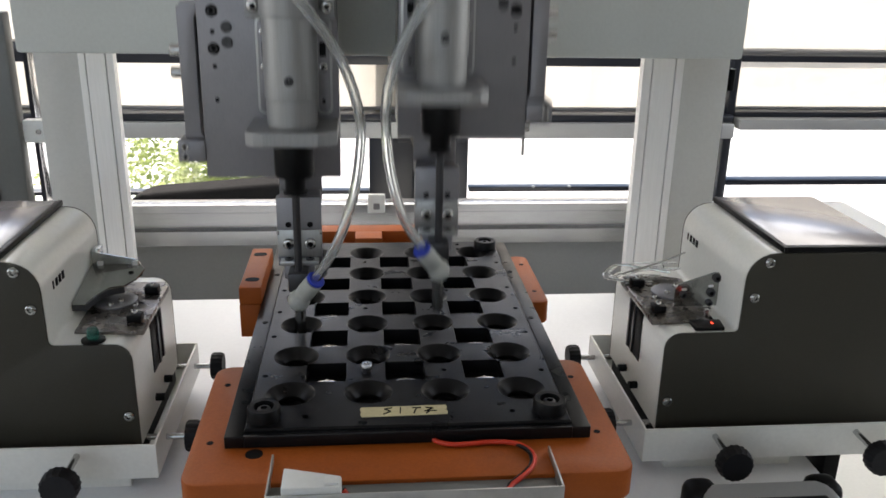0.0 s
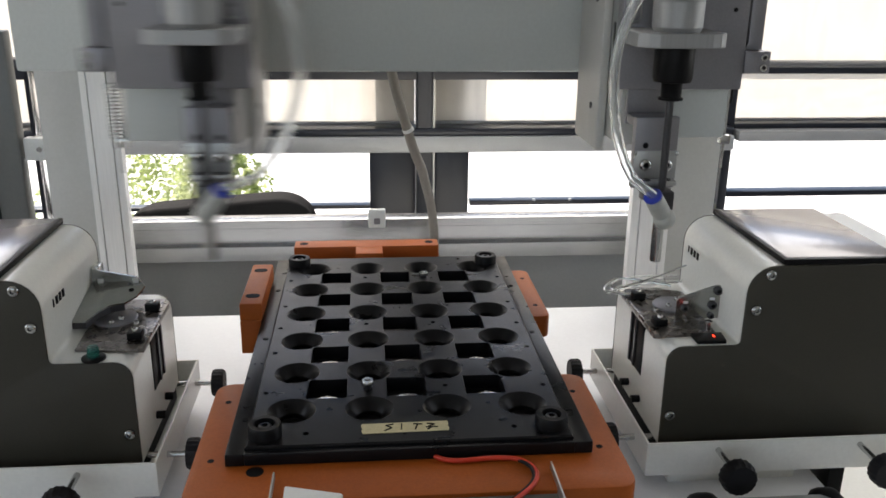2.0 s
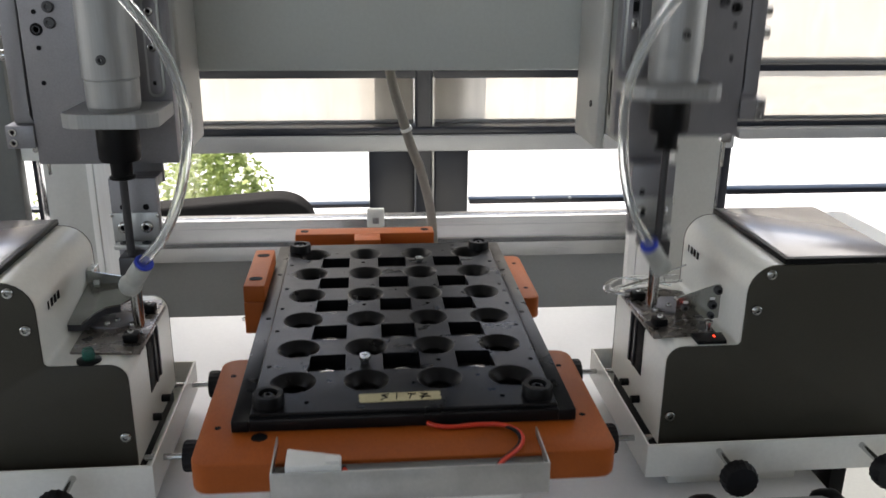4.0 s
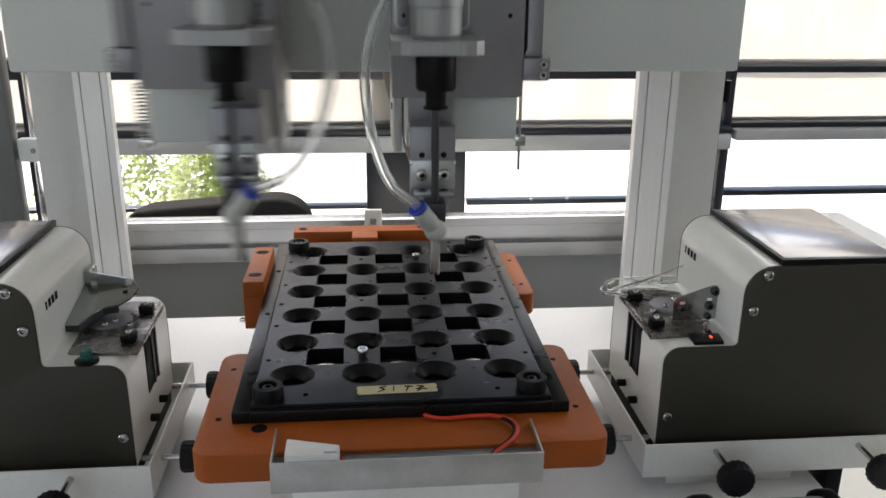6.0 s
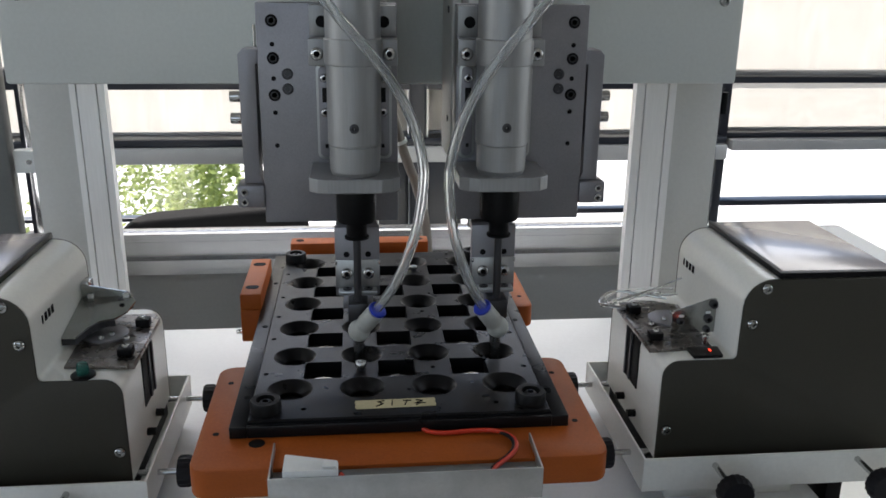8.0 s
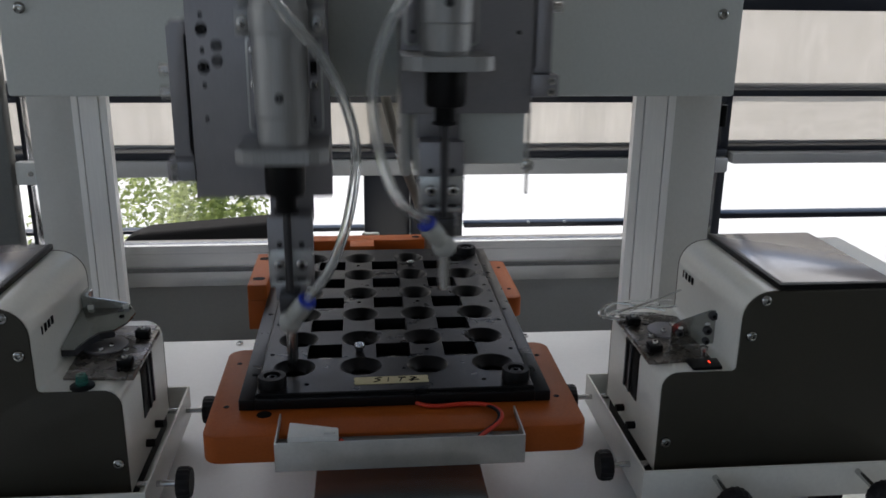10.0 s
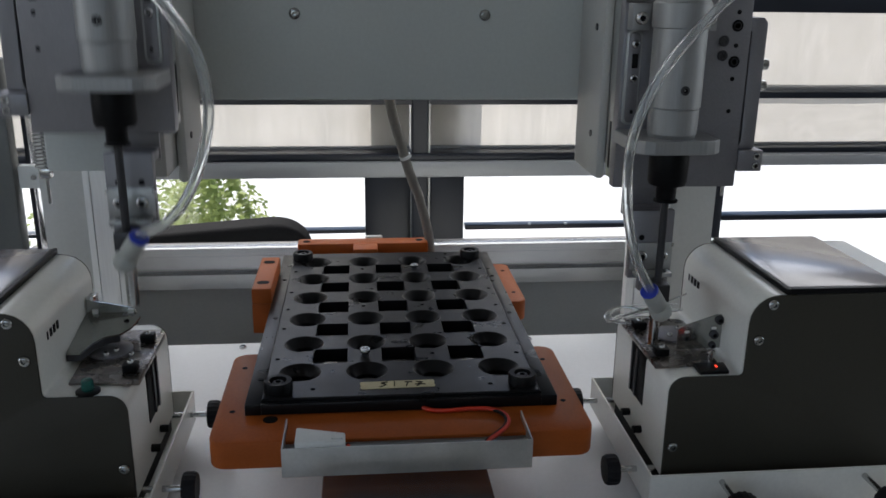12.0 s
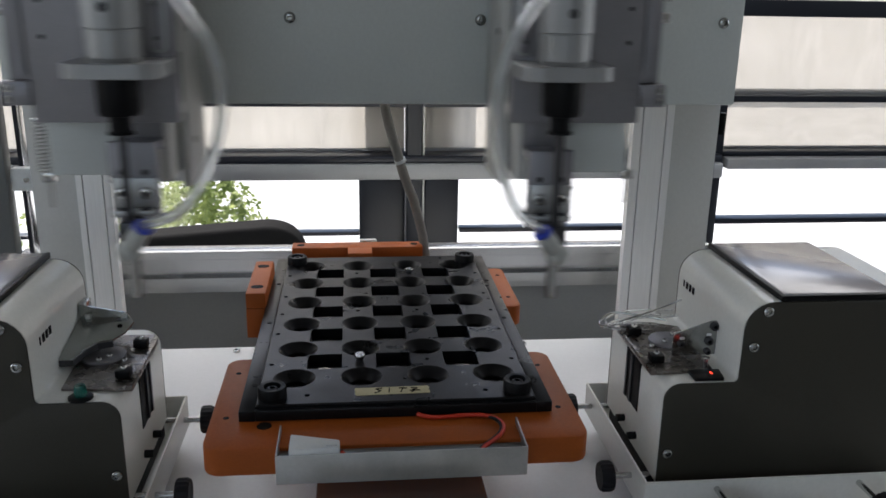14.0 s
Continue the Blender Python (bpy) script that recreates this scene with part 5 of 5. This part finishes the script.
    # right head
    right = [
        (0.0, 0.0275, 0.326), (0.1, 0.0275, 0.290), (0.2, 0.0275, 0.282), (0.5, 0.0275, 0.281), (0.6, 0.0275, 0.284), (0.7, 0.0275, 0.327), (0.8, 0.0275, 0.371), (0.9, 0.0300, 0.378),
        (1.0, 0.058, 0.378), (1.1, 0.114, 0.378), (1.2, 0.174, 0.378), (1.3, 0.200, 0.377), (1.4, 0.2025, 0.362), (1.5, 0.2025, 0.327), (1.6, 0.2025, 0.322), (1.75, 0.2025, 0.322),
        (1.8, 0.2025, 0.330), (1.9, 0.2025, 0.360), (2.0, 0.2015, 0.377), (2.1, 0.185, 0.378), (2.2, 0.138, 0.378), (2.3, 0.090, 0.378), (2.4, 0.0785, 0.374), (2.5, 0.0780, 0.343),
        (2.6, 0.0780, 0.299), (2.7, 0.0780, 0.284), (2.8, 0.0780, 0.281), (3.2, 0.0780, 0.282), (3.3, 0.0780, 0.325), (3.4, 0.0780, 0.370), (3.5, 0.082, 0.378), (3.6, 0.112, 0.378),
        (3.7, 0.160, 0.378), (3.8, 0.196, 0.378), (3.9, 0.2025, 0.372), (4.0, 0.2025, 0.338), (4.1, 0.2025, 0.323), (4.3, 0.2025, 0.322), (4.4, 0.2025, 0.345), (4.5, 0.2025, 0.374),
        (4.6, 0.190, 0.378), (4.7, 0.140, 0.378), (4.8, 0.076, 0.378), (4.9, 0.036, 0.378), (5.0, 0.0278, 0.362), (5.1, 0.0275, 0.318), (5.2, 0.0275, 0.288), (5.3, 0.0275, 0.282),
        (5.8, 0.0275, 0.281), (5.85, 0.0275, 0.300), (5.9, 0.0275, 0.334), (6.0, 0.0275, 0.371), (6.1, 0.0310, 0.378), (6.2, 0.066, 0.378), (6.3, 0.125, 0.378), (6.4, 0.176, 0.378),
        (6.5, 0.2010, 0.377), (6.6, 0.2025, 0.358), (6.7, 0.2025, 0.326), (6.8, 0.2025, 0.322), (6.9, 0.2025, 0.322), (7.0, 0.2025, 0.332), (7.1, 0.2025, 0.364), (7.2, 0.1995, 0.377),
        (7.3, 0.170, 0.378), (7.4, 0.119, 0.378), (7.5, 0.0825, 0.377), (7.6, 0.0780, 0.366), (7.7, 0.0780, 0.330), (7.8, 0.0780, 0.290), (7.9, 0.0780, 0.283), (8.25, 0.0780, 0.283),
        (8.3, 0.0780, 0.287), (8.4, 0.0780, 0.332), (8.5, 0.0780, 0.372), (8.6, 0.083, 0.378), (8.7, 0.113, 0.378), (8.8, 0.161, 0.378), (8.9, 0.196, 0.378), (9.0, 0.2025, 0.372),
        (9.1, 0.2025, 0.338), (9.2, 0.2025, 0.323), (9.4, 0.2025, 0.322), (9.5, 0.2025, 0.345), (9.6, 0.2025, 0.374), (9.7, 0.190, 0.378), (9.8, 0.140, 0.378), (9.9, 0.076, 0.378),
        (10.0, 0.036, 0.378), (10.1, 0.0278, 0.376), (10.2, 0.0275, 0.362), (10.3, 0.0275, 0.330), (10.4, 0.0275, 0.294), (10.5, 0.0275, 0.284), (10.9, 0.0275, 0.284), (11.0, 0.0275, 0.308),
        (11.1, 0.0275, 0.366), (11.2, 0.0280, 0.378), (11.3, 0.043, 0.378), (11.4, 0.094, 0.378), (11.5, 0.158, 0.378), (11.6, 0.191, 0.377), (11.7, 0.2015, 0.375), (11.8, 0.2025, 0.341),
        (11.9, 0.2025, 0.323), (12.0, 0.2025, 0.321), (12.1, 0.2025, 0.323), (12.2, 0.2025, 0.346), (12.3, 0.2025, 0.376), (12.4, 0.190, 0.378), (12.5, 0.155, 0.378), (12.6, 0.104, 0.378),
        (12.7, 0.0800, 0.375), (12.8, 0.0780, 0.356), (12.9, 0.0780, 0.311), (13.0, 0.0780, 0.286), (13.1, 0.0780, 0.282), (13.5, 0.0780, 0.281), (13.6, 0.0780, 0.297), (13.7, 0.0780, 0.338),
        (13.8, 0.0782, 0.370), (13.9, 0.089, 0.378), (14.0, 0.120, 0.378)]
    # the tray steps back by one row of holes while the heads are at the feeders
    steps = [(0.0, 0.0), (3.6, 0.0), (3.8, 0.012), (4.0, 0.044), (4.2, 0.056), (8.7, 0.056), (8.9, 0.068), (9.1, 0.100), (9.3, 0.112), (14.0, 0.112)]
    for thing_, slide, tube, sprung, sx, rows in ((HEAD_L, SLIDE_L, TUBE_L, FLOAT_L, 1, left), (HEAD_R, SLIDE_R, TUBE_R, FLOAT_R, -1, right)):
        walk(thing_, [(t, pose(x + (0.0 if sx > 0 else 0.002), 0, 0)) for t, x, z in rows])
        walk(slide, [(t, pose(0, 0, z - 0.2823)) for t, x, z in rows])
        for piece in sprung:
            walk(piece, [(t, pose(0, 0, float_of(sx, x, z))) for t, x, z in rows])
        bent = [(t, tube_poses(sx, z - 0.2823, float_of(sx, x, z))) for t, x, z in rows]
        for k, piece in enumerate(tube):
            walk(piece, [(t, poses[k]) for t, poses in bent])
    walk(TRAY_THING, [(t, pose(0, y, 0)) for t, y in steps])
    walk(SCREW_A, [(t, pose(-0.0275, -0.1130 + y, 0.150)) for t, y in steps])
    walk(SCREW_B, [(t, pose(0.0275, 0.110 + y, 0.150)) for t, y in steps])


motions()
